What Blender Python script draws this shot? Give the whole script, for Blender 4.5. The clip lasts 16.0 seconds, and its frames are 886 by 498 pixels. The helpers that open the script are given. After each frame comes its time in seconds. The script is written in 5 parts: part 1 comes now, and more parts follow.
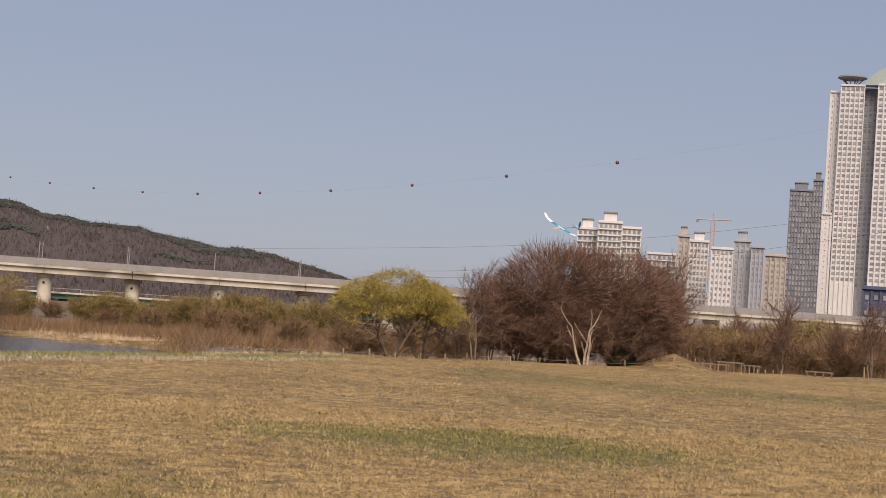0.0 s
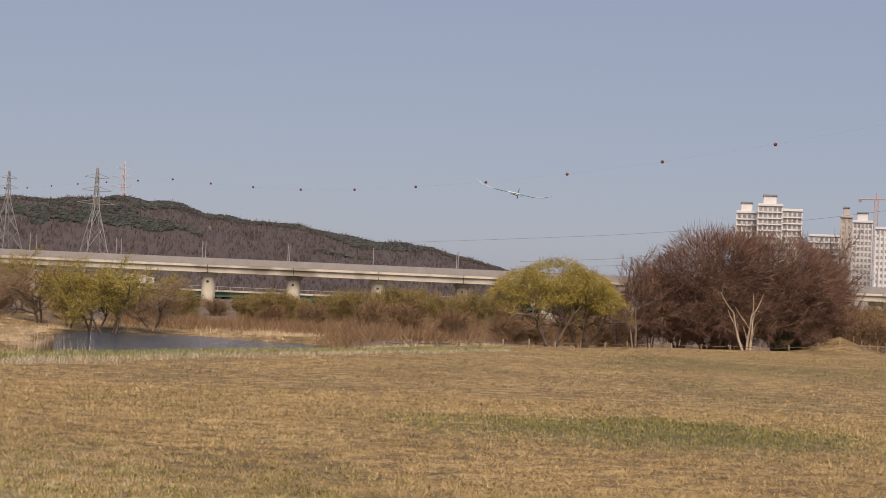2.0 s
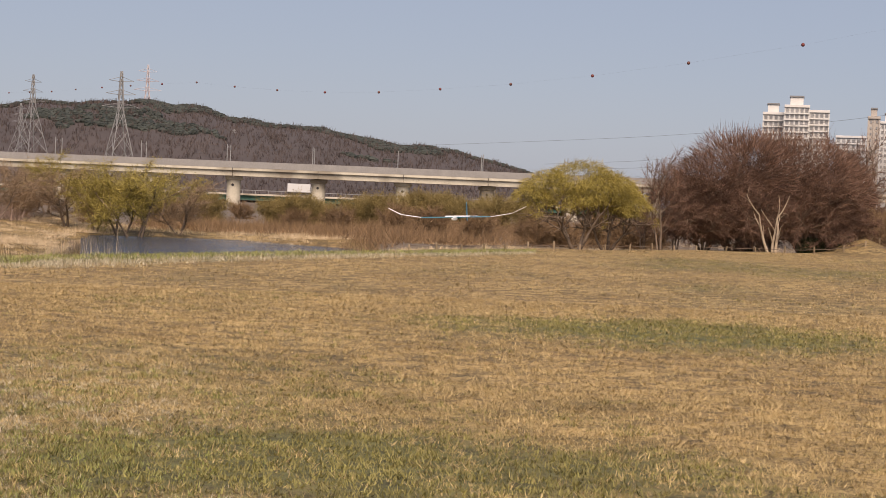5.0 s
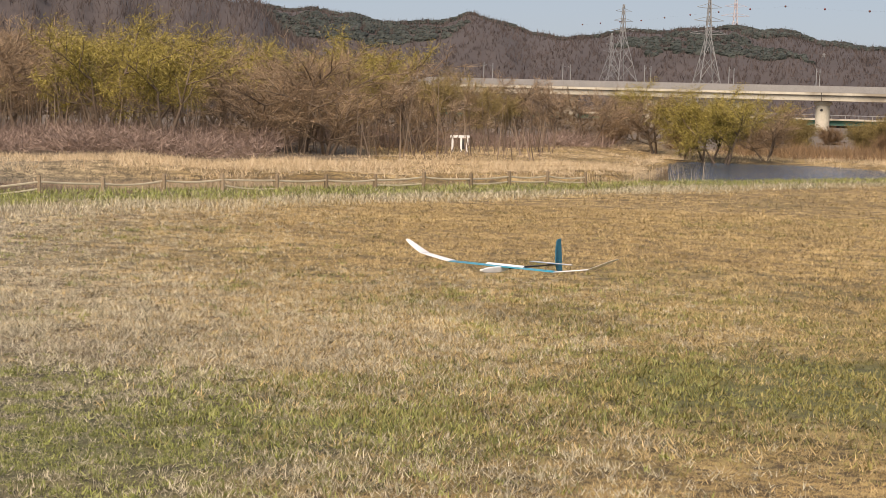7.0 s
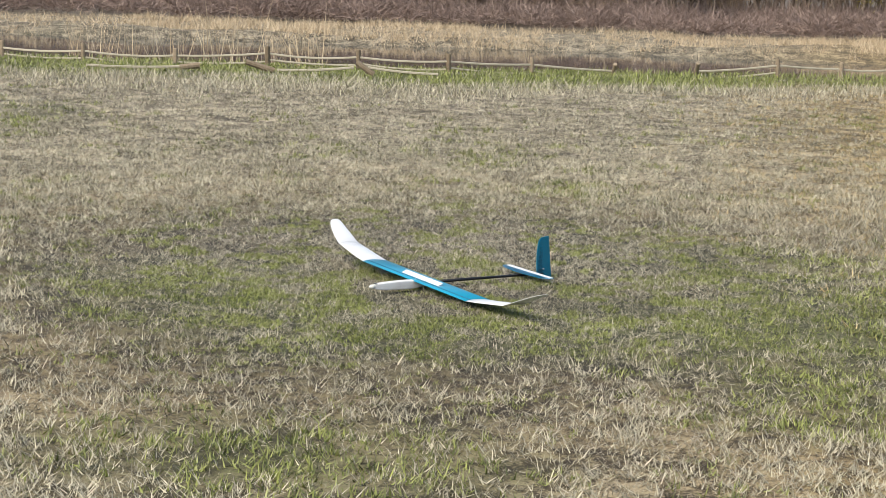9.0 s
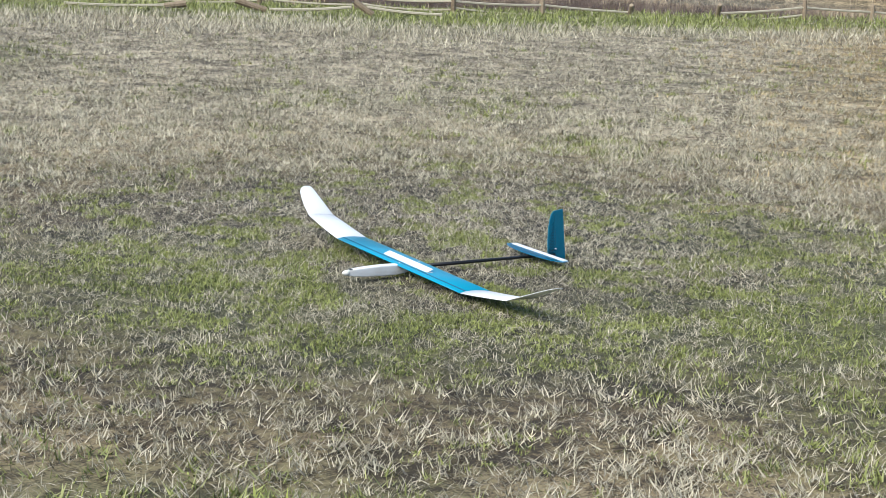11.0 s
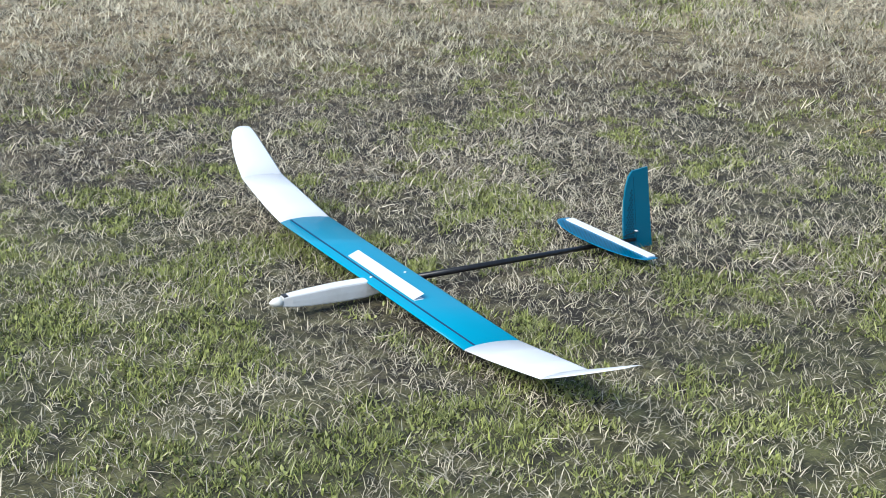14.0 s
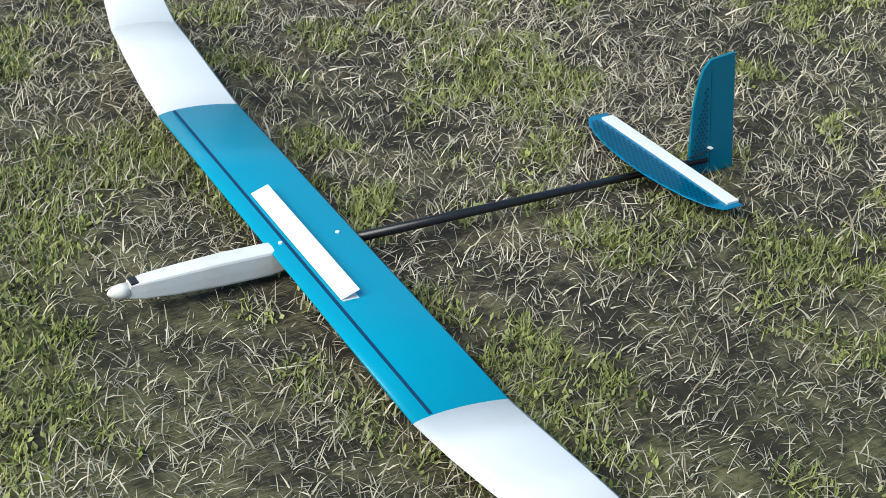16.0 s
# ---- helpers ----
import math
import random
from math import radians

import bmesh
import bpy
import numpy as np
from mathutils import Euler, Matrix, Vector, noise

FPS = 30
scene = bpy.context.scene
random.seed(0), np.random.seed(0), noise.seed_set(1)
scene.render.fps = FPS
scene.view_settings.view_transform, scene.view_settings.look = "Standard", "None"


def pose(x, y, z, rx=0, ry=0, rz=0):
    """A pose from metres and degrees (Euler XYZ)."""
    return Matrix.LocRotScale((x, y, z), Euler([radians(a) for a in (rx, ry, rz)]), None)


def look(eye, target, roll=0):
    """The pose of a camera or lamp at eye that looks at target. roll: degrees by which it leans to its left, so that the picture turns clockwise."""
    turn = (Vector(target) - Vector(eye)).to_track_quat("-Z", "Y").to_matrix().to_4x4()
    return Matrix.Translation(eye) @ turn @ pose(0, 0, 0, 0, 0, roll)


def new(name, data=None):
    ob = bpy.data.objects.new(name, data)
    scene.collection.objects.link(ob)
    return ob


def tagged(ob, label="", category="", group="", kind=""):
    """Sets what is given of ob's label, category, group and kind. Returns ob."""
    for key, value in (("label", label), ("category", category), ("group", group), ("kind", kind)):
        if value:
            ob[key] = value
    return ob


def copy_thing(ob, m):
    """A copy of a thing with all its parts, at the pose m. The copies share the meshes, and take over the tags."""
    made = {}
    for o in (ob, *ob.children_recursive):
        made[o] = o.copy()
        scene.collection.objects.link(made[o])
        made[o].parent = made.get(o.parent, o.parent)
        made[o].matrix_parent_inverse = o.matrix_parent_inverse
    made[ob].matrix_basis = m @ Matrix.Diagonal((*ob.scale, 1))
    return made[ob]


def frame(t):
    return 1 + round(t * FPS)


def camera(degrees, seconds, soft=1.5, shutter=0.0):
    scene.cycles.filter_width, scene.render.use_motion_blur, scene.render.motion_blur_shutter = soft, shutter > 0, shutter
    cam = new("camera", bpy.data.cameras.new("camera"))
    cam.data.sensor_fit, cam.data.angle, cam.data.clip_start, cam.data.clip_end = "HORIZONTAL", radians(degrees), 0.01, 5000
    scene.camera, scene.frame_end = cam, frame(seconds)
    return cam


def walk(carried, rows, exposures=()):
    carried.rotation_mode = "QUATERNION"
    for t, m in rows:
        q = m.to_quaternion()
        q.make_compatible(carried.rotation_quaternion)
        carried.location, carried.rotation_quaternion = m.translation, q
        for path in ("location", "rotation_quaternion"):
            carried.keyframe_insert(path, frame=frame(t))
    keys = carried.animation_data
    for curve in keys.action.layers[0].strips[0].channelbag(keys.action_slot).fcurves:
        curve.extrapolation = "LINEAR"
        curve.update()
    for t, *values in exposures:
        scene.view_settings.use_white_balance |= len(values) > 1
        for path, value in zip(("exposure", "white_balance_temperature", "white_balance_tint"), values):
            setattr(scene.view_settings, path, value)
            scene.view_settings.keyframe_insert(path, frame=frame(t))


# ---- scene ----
def view(x, y, z, yaw, pitch, roll):
    """Camera pose: yaw to the left, pitch up, roll clockwise picture."""
    return pose(x, y, z, 90 + pitch, 0, yaw) @ pose(0, 0, 0, 0, 0, roll)


cam = camera(30.80, 16.0, soft=0.85)
PATH = [
    (0.0, view(0.000, 0.000, 1.694, 0.00, 2.42, 3.93)),
    (0.5, view(0.000, 0.000, 1.694, 1.17, 2.28, 4.19)),
    (1.0, view(0.000, 0.000, 1.694, 2.39, 2.19, 4.04)),
    (1.5, view(0.000, 0.000, 1.694, 5.02, 1.90, 3.53)),
    (2.0, view(0.000, 0.000, 1.694, 5.56, 1.77, 2.49)),
    (2.5, view(0.000, 0.000, 1.694, 4.86, 1.75, 2.15)),
    (3.0, view(0.000, 0.000, 1.694, 4.16, 1.64, 2.37)),
    (3.2, view(0.000, 0.000, 1.694, 3.69, 1.57, 2.34)),
    (5.5, view(0.000, 0.000, 1.694, 9.19, -2.35, 2.41)),
    (6.0, view(0.000, 0.000, 1.694, 13.80, -2.56, 2.51)),
    (6.5, view(0.000, 0.000, 1.694, 19.43, -3.70, 2.13)),
    (7.0, view(0.000, 0.000, 1.694, 26.88, -5.06, 1.65)),
    (7.5, view(0.000, 0.000, 1.694, 33.46, -6.35, 1.99)),
    (8.0, view(0.045, -0.005, 1.696, 44.86, -8.45, 2.35)),
    (8.5, view(0.080, -0.014, 1.695, 51.92, -9.80, 2.50)),
    (9.0, view(0.004, 0.000, 1.690, 52.53, -9.94, 1.94)),
    (9.2, view(-0.044, 0.050, 1.677, 52.68, -10.02, 2.00)),
    (11.3, view(-1.417, 1.191, 1.556, 52.82, -12.67, 1.96)),
    (11.5, view(-1.545, 1.304, 1.547, 53.06, -13.06, 1.68)),
    (12.0, view(-1.908, 1.679, 1.531, 53.84, -13.28, 1.56)),
    (12.5, view(-2.274, 2.032, 1.513, 54.21, -13.78, 0.93)),
    (13.0, view(-2.633, 2.398, 1.490, 54.52, -15.21, 0.78)),
    (13.5, view(-3.037, 2.695, 1.470, 55.51, -18.48, 0.87)),
    (14.0, view(-3.411, 2.998, 1.460, 56.24, -18.73, 0.35)),
    (14.5, view(-3.753, 3.275, 1.434, 56.49, -21.59, 0.20)),
    (15.0, view(-4.112, 3.514, 1.404, 56.72, -25.22, 0.06)),
    (15.5, view(-4.438, 3.775, 1.378, 57.24, -27.67, 1.52)),
    (16.0, view(-4.779, 4.051, 1.358, 57.23, -30.41, 2.24)),
]
EXPOSURES = [(0.0, 0.0, 8400, 26), (3.2, -0.05, 8450, 26), (5.5, 0.18, 8600, 25), (6.5, 0.22, 8500, 22), (7.0, 0.31, 8450, 20), (7.5, 0.42, 8300, 18), (8.2, 0.33, 7300, 13), (9.2, 0.33, 6900, 11), (11.3, 0.42, 6200, 9), (13.0, 0.40, 6050, 8), (14.5, 0.38, 6100, 8), (15.5, 0.33, 6250, 6), (16.0, 0.18, 6300, 4)]
walk(cam, PATH, EXPOSURES)

# ---- world and sun ----
SUN_EL, SUN_AZ = 44.0, 172.0      # azimuth clockwise from +y
world = bpy.data.worlds.new("world")
scene.world = world
world.use_nodes = True
wn = world.node_tree.nodes
sky = wn.new("ShaderNodeTexSky")
sky.sky_type, sky.sun_disc = "NISHITA", False
sky.sun_elevation, sky.sun_rotation = radians(SUN_EL), radians(SUN_AZ)
sky.air_density, sky.dust_density, sky.ozone_density, sky.altitude = 1.0, 0.9, 4.0, 50
wn["Background"].inputs["Strength"].default_value = 0.076
haze = wn.new("ShaderNodeMix")          # even milky haze over the clear sky
haze.data_type = "RGBA"
haze.inputs["Factor"].default_value = 0.62
haze.inputs["B"].default_value = (3.75, 5.75, 8.9, 1)
world.node_tree.links.new(sky.outputs[0], haze.inputs["A"])
world.node_tree.links.new(haze.outputs["Result"], wn["Background"].inputs["Color"])
sun = new("sun", bpy.data.lights.new("sun", "SUN"))
sun.data.energy, sun.data.angle, sun.data.color = 3.9, radians(44.0), (1.0, 0.95, 0.86)
to_sun = Vector((math.sin(radians(SUN_AZ)) * math.cos(radians(SUN_EL)), math.cos(radians(SUN_AZ)) * math.cos(radians(SUN_EL)), math.sin(radians(SUN_EL))))
sun.matrix_world = look(tuple(to_sun * 50), (0, 0, 0))


# ---- materials ----
def mat(name, dark, light, scale=8.0, rough=0.8, bump=0.0, metal=0.0, fine=6.0, stain=None, stain_scale=0.7, coord="Object", spread=(0.3, 0.7), island=0.0, obj_random=0.0, two_sided=False):
    """A procedural surface: two colours mixed by coarse and fine noise, with optional stains and relief."""
    m = bpy.data.materials.new(name)
    m.use_nodes = True
    n, l = m.node_tree.nodes, m.node_tree.links
    p = n["Principled BSDF"]
    p.inputs["Roughness"].default_value, p.inputs["Metallic"].default_value = rough, metal
    tc = n.new("ShaderNodeTexCoord")
    a = n.new("ShaderNodeTexNoise")
    a.inputs["Scale"].default_value, a.inputs["Detail"].default_value = scale, 6.0
    b = n.new("ShaderNodeTexNoise")
    b.inputs["Scale"].default_value, b.inputs["Detail"].default_value = scale * fine, 3.0
    l.new(tc.outputs[coord], a.inputs["Vector"])
    l.new(tc.outputs[coord], b.inputs["Vector"])
    add = n.new("ShaderNodeMath")
    add.operation = "MULTIPLY_ADD"
    add.inputs[1].default_value = 0.45
    l.new(b.outputs["Fac"], add.inputs[0])
    sc = n.new("ShaderNodeMath")
    sc.operation = "MULTIPLY"
    sc.inputs[1].default_value = 0.55
    l.new(a.outputs["Fac"], sc.inputs[0])
    l.new(sc.outputs[0], add.inputs[2])
    fac = add.outputs[0]
    for weight, node, socket in ((island, "ShaderNodeNewGeometry", "Random Per Island"), (obj_random, "ShaderNodeObjectInfo", "Random")):
        if weight:
            r = n.new(node)
            w = n.new("ShaderNodeMath")
            w.operation, w.inputs[1].default_value = "SUBTRACT", 0.5
            l.new(r.outputs[socket], w.inputs[0])
            k = n.new("ShaderNodeMath")
            k.operation, k.inputs[1].default_value = "MULTIPLY_ADD", weight
            l.new(w.outputs[0], k.inputs[0])
            l.new(fac, k.inputs[2])
            fac = k.outputs[0]
    ramp = n.new("ShaderNodeValToRGB")
    ramp.color_ramp.elements[0].position, ramp.color_ramp.elements[1].position = spread
    ramp.color_ramp.elements[0].color, ramp.color_ramp.elements[1].color = (*dark, 1), (*light, 1)
    l.new(fac, ramp.inputs[0])
    col = ramp.outputs[0]
    if stain:
        s = n.new("ShaderNodeTexNoise")
        s.inputs["Scale"].default_value, s.inputs["Detail"].default_value = stain_scale, 5.0
        l.new(tc.outputs[coord], s.inputs["Vector"])
        sr = n.new("ShaderNodeValToRGB")
        sr.color_ramp.elements[0].position, sr.color_ramp.elements[1].position = 0.48, 0.66
        l.new(s.outputs["Fac"], sr.inputs[0])
        mx = n.new("ShaderNodeMix")
        mx.data_type = "RGBA"
        l.new(sr.outputs[0], mx.inputs["Factor"])
        l.new(col, mx.inputs["A"])
        mx.inputs["B"].default_value = (*stain, 1)
        col = mx.outputs["Result"]
    l.new(col, p.inputs["Base Color"])
    if bump:
        bp = n.new("ShaderNodeBump")
        bp.inputs["Strength"].default_value, bp.inputs["Distance"].default_value = 0.6, bump
        l.new(fac, bp.inputs["Height"])
        l.new(bp.outputs[0], p.inputs["Normal"])
    return m


def blend_by_attribute(name, attribute, a, b, island=0.45, rough=0.75):
    """Dry and green plant colour mixed by a painted growth map and by each blade's own chance."""
    m = bpy.data.materials.new(name)
    m.use_nodes = True
    n, l = m.node_tree.nodes, m.node_tree.links
    p = n["Principled BSDF"]
    p.inputs["Roughness"].default_value = rough
    at = n.new("ShaderNodeAttribute")
    at.attribute_name = attribute
    geo = n.new("ShaderNodeNewGeometry")
    tone = n.new("ShaderNodeAttribute")          # each tuft's own shade
    tone.attribute_name = "tone"
    own = n.new("ShaderNodeMath")
    own.operation, own.inputs[1].default_value = "MULTIPLY", island
    l.new(geo.outputs["Random Per Island"], own.inputs[0])
    both = n.new("ShaderNodeMath")
    both.operation, both.inputs[1].default_value = "MULTIPLY_ADD", 1.0 - island
    l.new(tone.outputs["Fac"], both.inputs[0])
    l.new(own.outputs[0], both.inputs[2])
    ramps = []
    for c0, c1 in (a, b):
        r = n.new("ShaderNodeValToRGB")
        r.color_ramp.elements[0].color, r.color_ramp.elements[1].color = (*c0, 1), (*c1, 1)
        l.new(both.outputs[0], r.inputs[0])
        ramps.append(r)
    mx = n.new("ShaderNodeMix")
    mx.data_type = "RGBA"
    l.new(at.outputs["Fac"], mx.inputs["Factor"])
    l.new(ramps[0].outputs[0], mx.inputs["A"])
    l.new(ramps[1].outputs[0], mx.inputs["B"])
    l.new(mx.outputs["Result"], p.inputs["Base Color"])
    return m


def ground_material():
    m = bpy.data.materials.new("dry_turf")
    m.use_nodes = True
    n, l = m.node_tree.nodes, m.node_tree.links
    p = n["Principled BSDF"]
    p.inputs["Roughness"].default_value = 0.95
    tc = n.new("ShaderNodeTexCoord")
    noises = []
    for scale, detail in ((0.35, 5.0), (15.0, 9.0), (2.6, 6.0)):
        t = n.new("ShaderNodeTexNoise")
        t.inputs["Scale"].default_value, t.inputs["Detail"].default_value = scale, detail
        l.new(tc.outputs["Object"], t.inputs["Vector"])
        if scale == 15.0:
            t.inputs["Roughness"].default_value = 0.72
        noises.append(t.outputs["Fac"])
    # fallen stems criss-crossing
    fibre = None
    for turn in (0.5, 1.7, 2.6):
        mp = n.new("ShaderNodeMapping")
        mp.inputs["Rotation"].default_value, mp.inputs["Scale"].default_value = (0, 0, turn), (330.0, 36.0, 80.0)
        l.new(tc.outputs["Object"], mp.inputs["Vector"])
        t = n.new("ShaderNodeTexNoise")
        t.inputs["Scale"].default_value, t.inputs["Detail"].default_value = 1.0, 2.0
        l.new(mp.outputs[0], t.inputs["Vector"])
        if fibre is None:
            fibre = t.outputs["Fac"]
        else:
            top = n.new("ShaderNodeMath")
            top.operation = "MAXIMUM"
            l.new(fibre, top.inputs[0])
            l.new(t.outputs["Fac"], top.inputs[1])
            fibre = top.outputs[0]
    lower = n.new("ShaderNodeMath")
    lower.operation, lower.inputs[1].default_value = "SUBTRACT", 0.10
    l.new(fibre, lower.inputs[0])
    broad = n.new("ShaderNodeMath")          # patches a foot or two across
    broad.operation, broad.inputs[1].default_value = "MULTIPLY_ADD", 0.55
    shift = n.new("ShaderNodeMath")
    shift.operation, shift.inputs[1].default_value = "SUBTRACT", 0.285
    l.new(lower.outputs[0], shift.inputs[0])
    l.new(noises[2], broad.inputs[0])
    l.new(shift.outputs[0], broad.inputs[2])
    noises[2] = broad.outputs[0]
    # dark ends of the turf ramps also paint in the shaded gaps between tufts
    straw = n.new("ShaderNodeValToRGB")
    e = straw.color_ramp.elements
    e[0].position, e[0].color = 0.44, (0.06, 0.038, 0.015, 1)
    e[1].position, e[1].color = 0.56, (0.62, 0.43, 0.185, 1)
    mixn = n.new("ShaderNodeMath")
    mixn.operation, mixn.inputs[1].default_value = "MULTIPLY_ADD", 0.45
    half = n.new("ShaderNodeMath")
    half.operation, half.inputs[1].default_value = "MULTIPLY", 0.55
    l.new(noises[2], mixn.inputs[0])
    l.new(noises[1], half.inputs[0])
    l.new(half.outputs[0], mixn.inputs[2])
    l.new(mixn.outputs[0], straw.inputs[0])
    worn = n.new("ShaderNodeValToRGB")
    e = worn.color_ramp.elements
    e[0].position, e[0].color = 0.44, (0.06, 0.040, 0.017, 1)
    e[1].position, e[1].color = 0.56, (0.43, 0.28, 0.11, 1)
    l.new(mixn.outputs[0], worn.inputs[0])
    zone = n.new("ShaderNodeValToRGB")
    zone.color_ramp.elements[0].position, zone.color_ramp.elements[1].position = 0.44, 0.58
    l.new(noises[0], zone.inputs[0])
    field = n.new("ShaderNodeMix")
    field.data_type = "RGBA"
    l.new(zone.outputs[0], field.inputs["Factor"])
    l.new(straw.outputs[0], field.inputs["A"])
    l.new(worn.outputs[0], field.inputs["B"])
    # dark soil shows where the turf is thin, blackened further as shade between blades
    soil = n.new("ShaderNodeValToRGB")
    e = soil.color_ramp.elements
    e[0].position, e[0].color = 0.47, (0.018, 0.014, 0.009, 1)
    e[1].position, e[1].color = 0.60, (0.13, 0.10, 0.066, 1)
    l.new(mixn.outputs[0], soil.inputs[0])
    thin = n.new("ShaderNodeAttribute")
    thin.attribute_name = "thin"
    base = n.new("ShaderNodeMix")
    base.data_type = "RGBA"
    l.new(thin.outputs["Fac"], base.inputs["Factor"])
    l.new(field.outputs["Result"], base.inputs["A"])
    l.new(soil.outputs[0], base.inputs["B"])
    green = n.new("ShaderNodeValToRGB")
    e = green.color_ramp.elements
    e[0].position, e[0].color = 0.40, (0.035, 0.040, 0.014, 1)
    e[1].position, e[1].color = 0.62, (0.17, 0.165, 0.062, 1)
    l.new(mixn.outputs[0], green.inputs[0])
    at = n.new("ShaderNodeAttribute")
    at.attribute_name = "growth"
    k = n.new("ShaderNodeMath")
    k.operation, k.inputs[1].default_value = "SUBTRACT", 0.5
    l.new(noises[1], k.inputs[0])
    k2 = n.new("ShaderNodeMath")
    k2.operation, k2.inputs[1].default_value, k2.use_clamp = "MULTIPLY_ADD", 2.4, True
    l.new(k.outputs[0], k2.inputs[0])
    l.new(at.outputs["Fac"], k2.inputs[2])
    mx = n.new("ShaderNodeMix")
    mx.data_type = "RGBA"
    l.new(k2.outputs[0], mx.inputs["Factor"])
    # bleached grey straw nearer the river
    pale = n.new("ShaderNodeValToRGB")
    e = pale.color_ramp.elements
    e[0].position, e[0].color = 0.455, (0.045, 0.034, 0.020, 1)
    e[1].position, e[1].color = 0.565, (0.62, 0.53, 0.39, 1)
    l.new(mixn.outputs[0], pale.inputs[0])
    pa = n.new("ShaderNodeAttribute")
    pa.attribute_name = "pale"
    dry = n.new("ShaderNodeMix")
    dry.data_type = "RGBA"
    l.new(pa.outputs["Fac"], dry.inputs["Factor"])
    l.new(base.outputs["Result"], dry.inputs["A"])
    l.new(pale.outputs[0], dry.inputs["B"])
    l.new(dry.outputs["Result"], mx.inputs["A"])
    l.new(green.outputs[0], mx.inputs["B"])
    # leaf litter and bare earth under the trees
    lit = n.new("ShaderNodeValToRGB")
    e = lit.color_ramp.elements
    e[0].position, e[0].color = 0.38, (0.075, 0.058, 0.045, 1)
    e[1].position, e[1].color = 0.62, (0.235, 0.19, 0.145, 1)
    l.new(mixn.outputs[0], lit.inputs[0])
    la = n.new("ShaderNodeAttribute")
    la.attribute_name = "litter"
    mx2 = n.new("ShaderNodeMix")
    mx2.data_type = "RGBA"
    l.new(la.outputs["Fac"], mx2.inputs["Factor"])
    l.new(mx.outputs["Result"], mx2.inputs["A"])
    l.new(lit.outputs[0], mx2.inputs["B"])
    l.new(mx2.outputs["Result"], p.inputs["Base Color"])
    bp = n.new("ShaderNodeBump")
    bp.inputs["Strength"].default_value, bp.inputs["Distance"].default_value = 0.4, 0.010
    l.new(mixn.outputs[0], bp.inputs["Height"])
    l.new(bp.outputs[0], p.inputs["Normal"])
    return m


M_TURF = ground_material()
M_BLADE = blend_by_attribute("grass_blades", "growth", ((0.055, 0.043, 0.027), (0.83, 0.74, 0.57)), ((0.032, 0.052, 0.010), (0.36, 0.40, 0.085)))
M_FIELD = blend_by_attribute("field_blades", "growth", ((0.10, 0.065, 0.027), (0.75, 0.56, 0.29)), ((0.055, 0.058, 0.018), (0.32, 0.30, 0.088)))
M_REED = mat("dry_reeds", (0.42, 0.315, 0.195), (0.70, 0.565, 0.39), 3.0, island=0.5)
M_WATER = mat("river_water", (0.014, 0.026, 0.045), (0.03, 0.05, 0.08), 1.6, rough=0.12, bump=0.25)
M_CALM = mat("calm_river_water", (0.012, 0.018, 0.02), (0.03, 0.04, 0.045), 0.2, rough=0.06, bump=0.01)
M_LOG = mat("weathered_log", (0.16, 0.115, 0.07), (0.36, 0.28, 0.19), 14.0, bump=0.006, obj_random=0.3)
M_ROPE = mat("pale_rope", (0.40, 0.34, 0.24), (0.58, 0.52, 0.40), 40.0)
M_CONCRETE = mat("pale_concrete", (0.46, 0.435, 0.36), (0.60, 0.575, 0.49), 0.4, stain=(0.28, 0.25, 0.20), stain_scale=0.12)
M_BARRIER = mat("grey_noise_barrier", (0.22, 0.22, 0.22), (0.30, 0.30, 0.295), 0.5)
M_STEEL = mat("galvanised_steel", (0.21, 0.22, 0.225), (0.31, 0.32, 0.325), 1.0, rough=0.6, metal=0.1)
M_GREENSTEEL = mat("green_girder_paint", (0.05, 0.16, 0.13), (0.09, 0.25, 0.20), 0.4)
M_BARK = mat("grey_brown_bark", (0.09, 0.062, 0.045), (0.23, 0.175, 0.13), 6.0, island=0.3)
M_PALEBARK = mat("pale_bare_bark", (0.27, 0.21, 0.15), (0.46, 0.38, 0.285), 6.0)
M_TWIG = mat("reddish_brown_twigs", (0.085, 0.046, 0.033), (0.22, 0.125, 0.087), 0.8, island=0.6)
M_BUSH = mat("brown_brush_twigs", (0.165, 0.112, 0.07), (0.40, 0.285, 0.18), 0.5, island=0.6)
M_SCRUB = mat("orange_brown_scrub", (0.13, 0.08, 0.045), (0.31, 0.20, 0.11), 0.5, island=0.6)
M_BRUSH = mat("pale_brown_brush", (0.135, 0.092, 0.077), (0.35, 0.255, 0.21), 0.5, island=0.6)
M_WILLOW = mat("yellow_green_willow_buds", (0.17, 0.135, 0.028), (0.40, 0.325, 0.085), 0.8, island=0.6)
M_OLIVE = mat("olive_budding_twigs", (0.15, 0.112, 0.04), (0.33, 0.25, 0.095), 0.6, island=0.6)
M_EVERGREEN = mat("dark_evergreen_leaves", (0.018, 0.026, 0.010), (0.055, 0.07, 0.026), 0.8, island=0.6)
# hill colours greyed and kept low in contrast: distance haze put into the base colour
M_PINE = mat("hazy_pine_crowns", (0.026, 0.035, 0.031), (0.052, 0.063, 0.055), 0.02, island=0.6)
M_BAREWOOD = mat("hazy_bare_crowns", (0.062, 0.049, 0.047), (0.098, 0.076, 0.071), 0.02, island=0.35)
M_HILL = mat("hazy_litter_hillside", (0.058, 0.047, 0.045), (0.088, 0.070, 0.066), 0.02, fine=9.0)
M_TEAL = mat("teal_film", (0.004, 0.30, 0.455), (0.004, 0.32, 0.485), 3.0, rough=0.28)
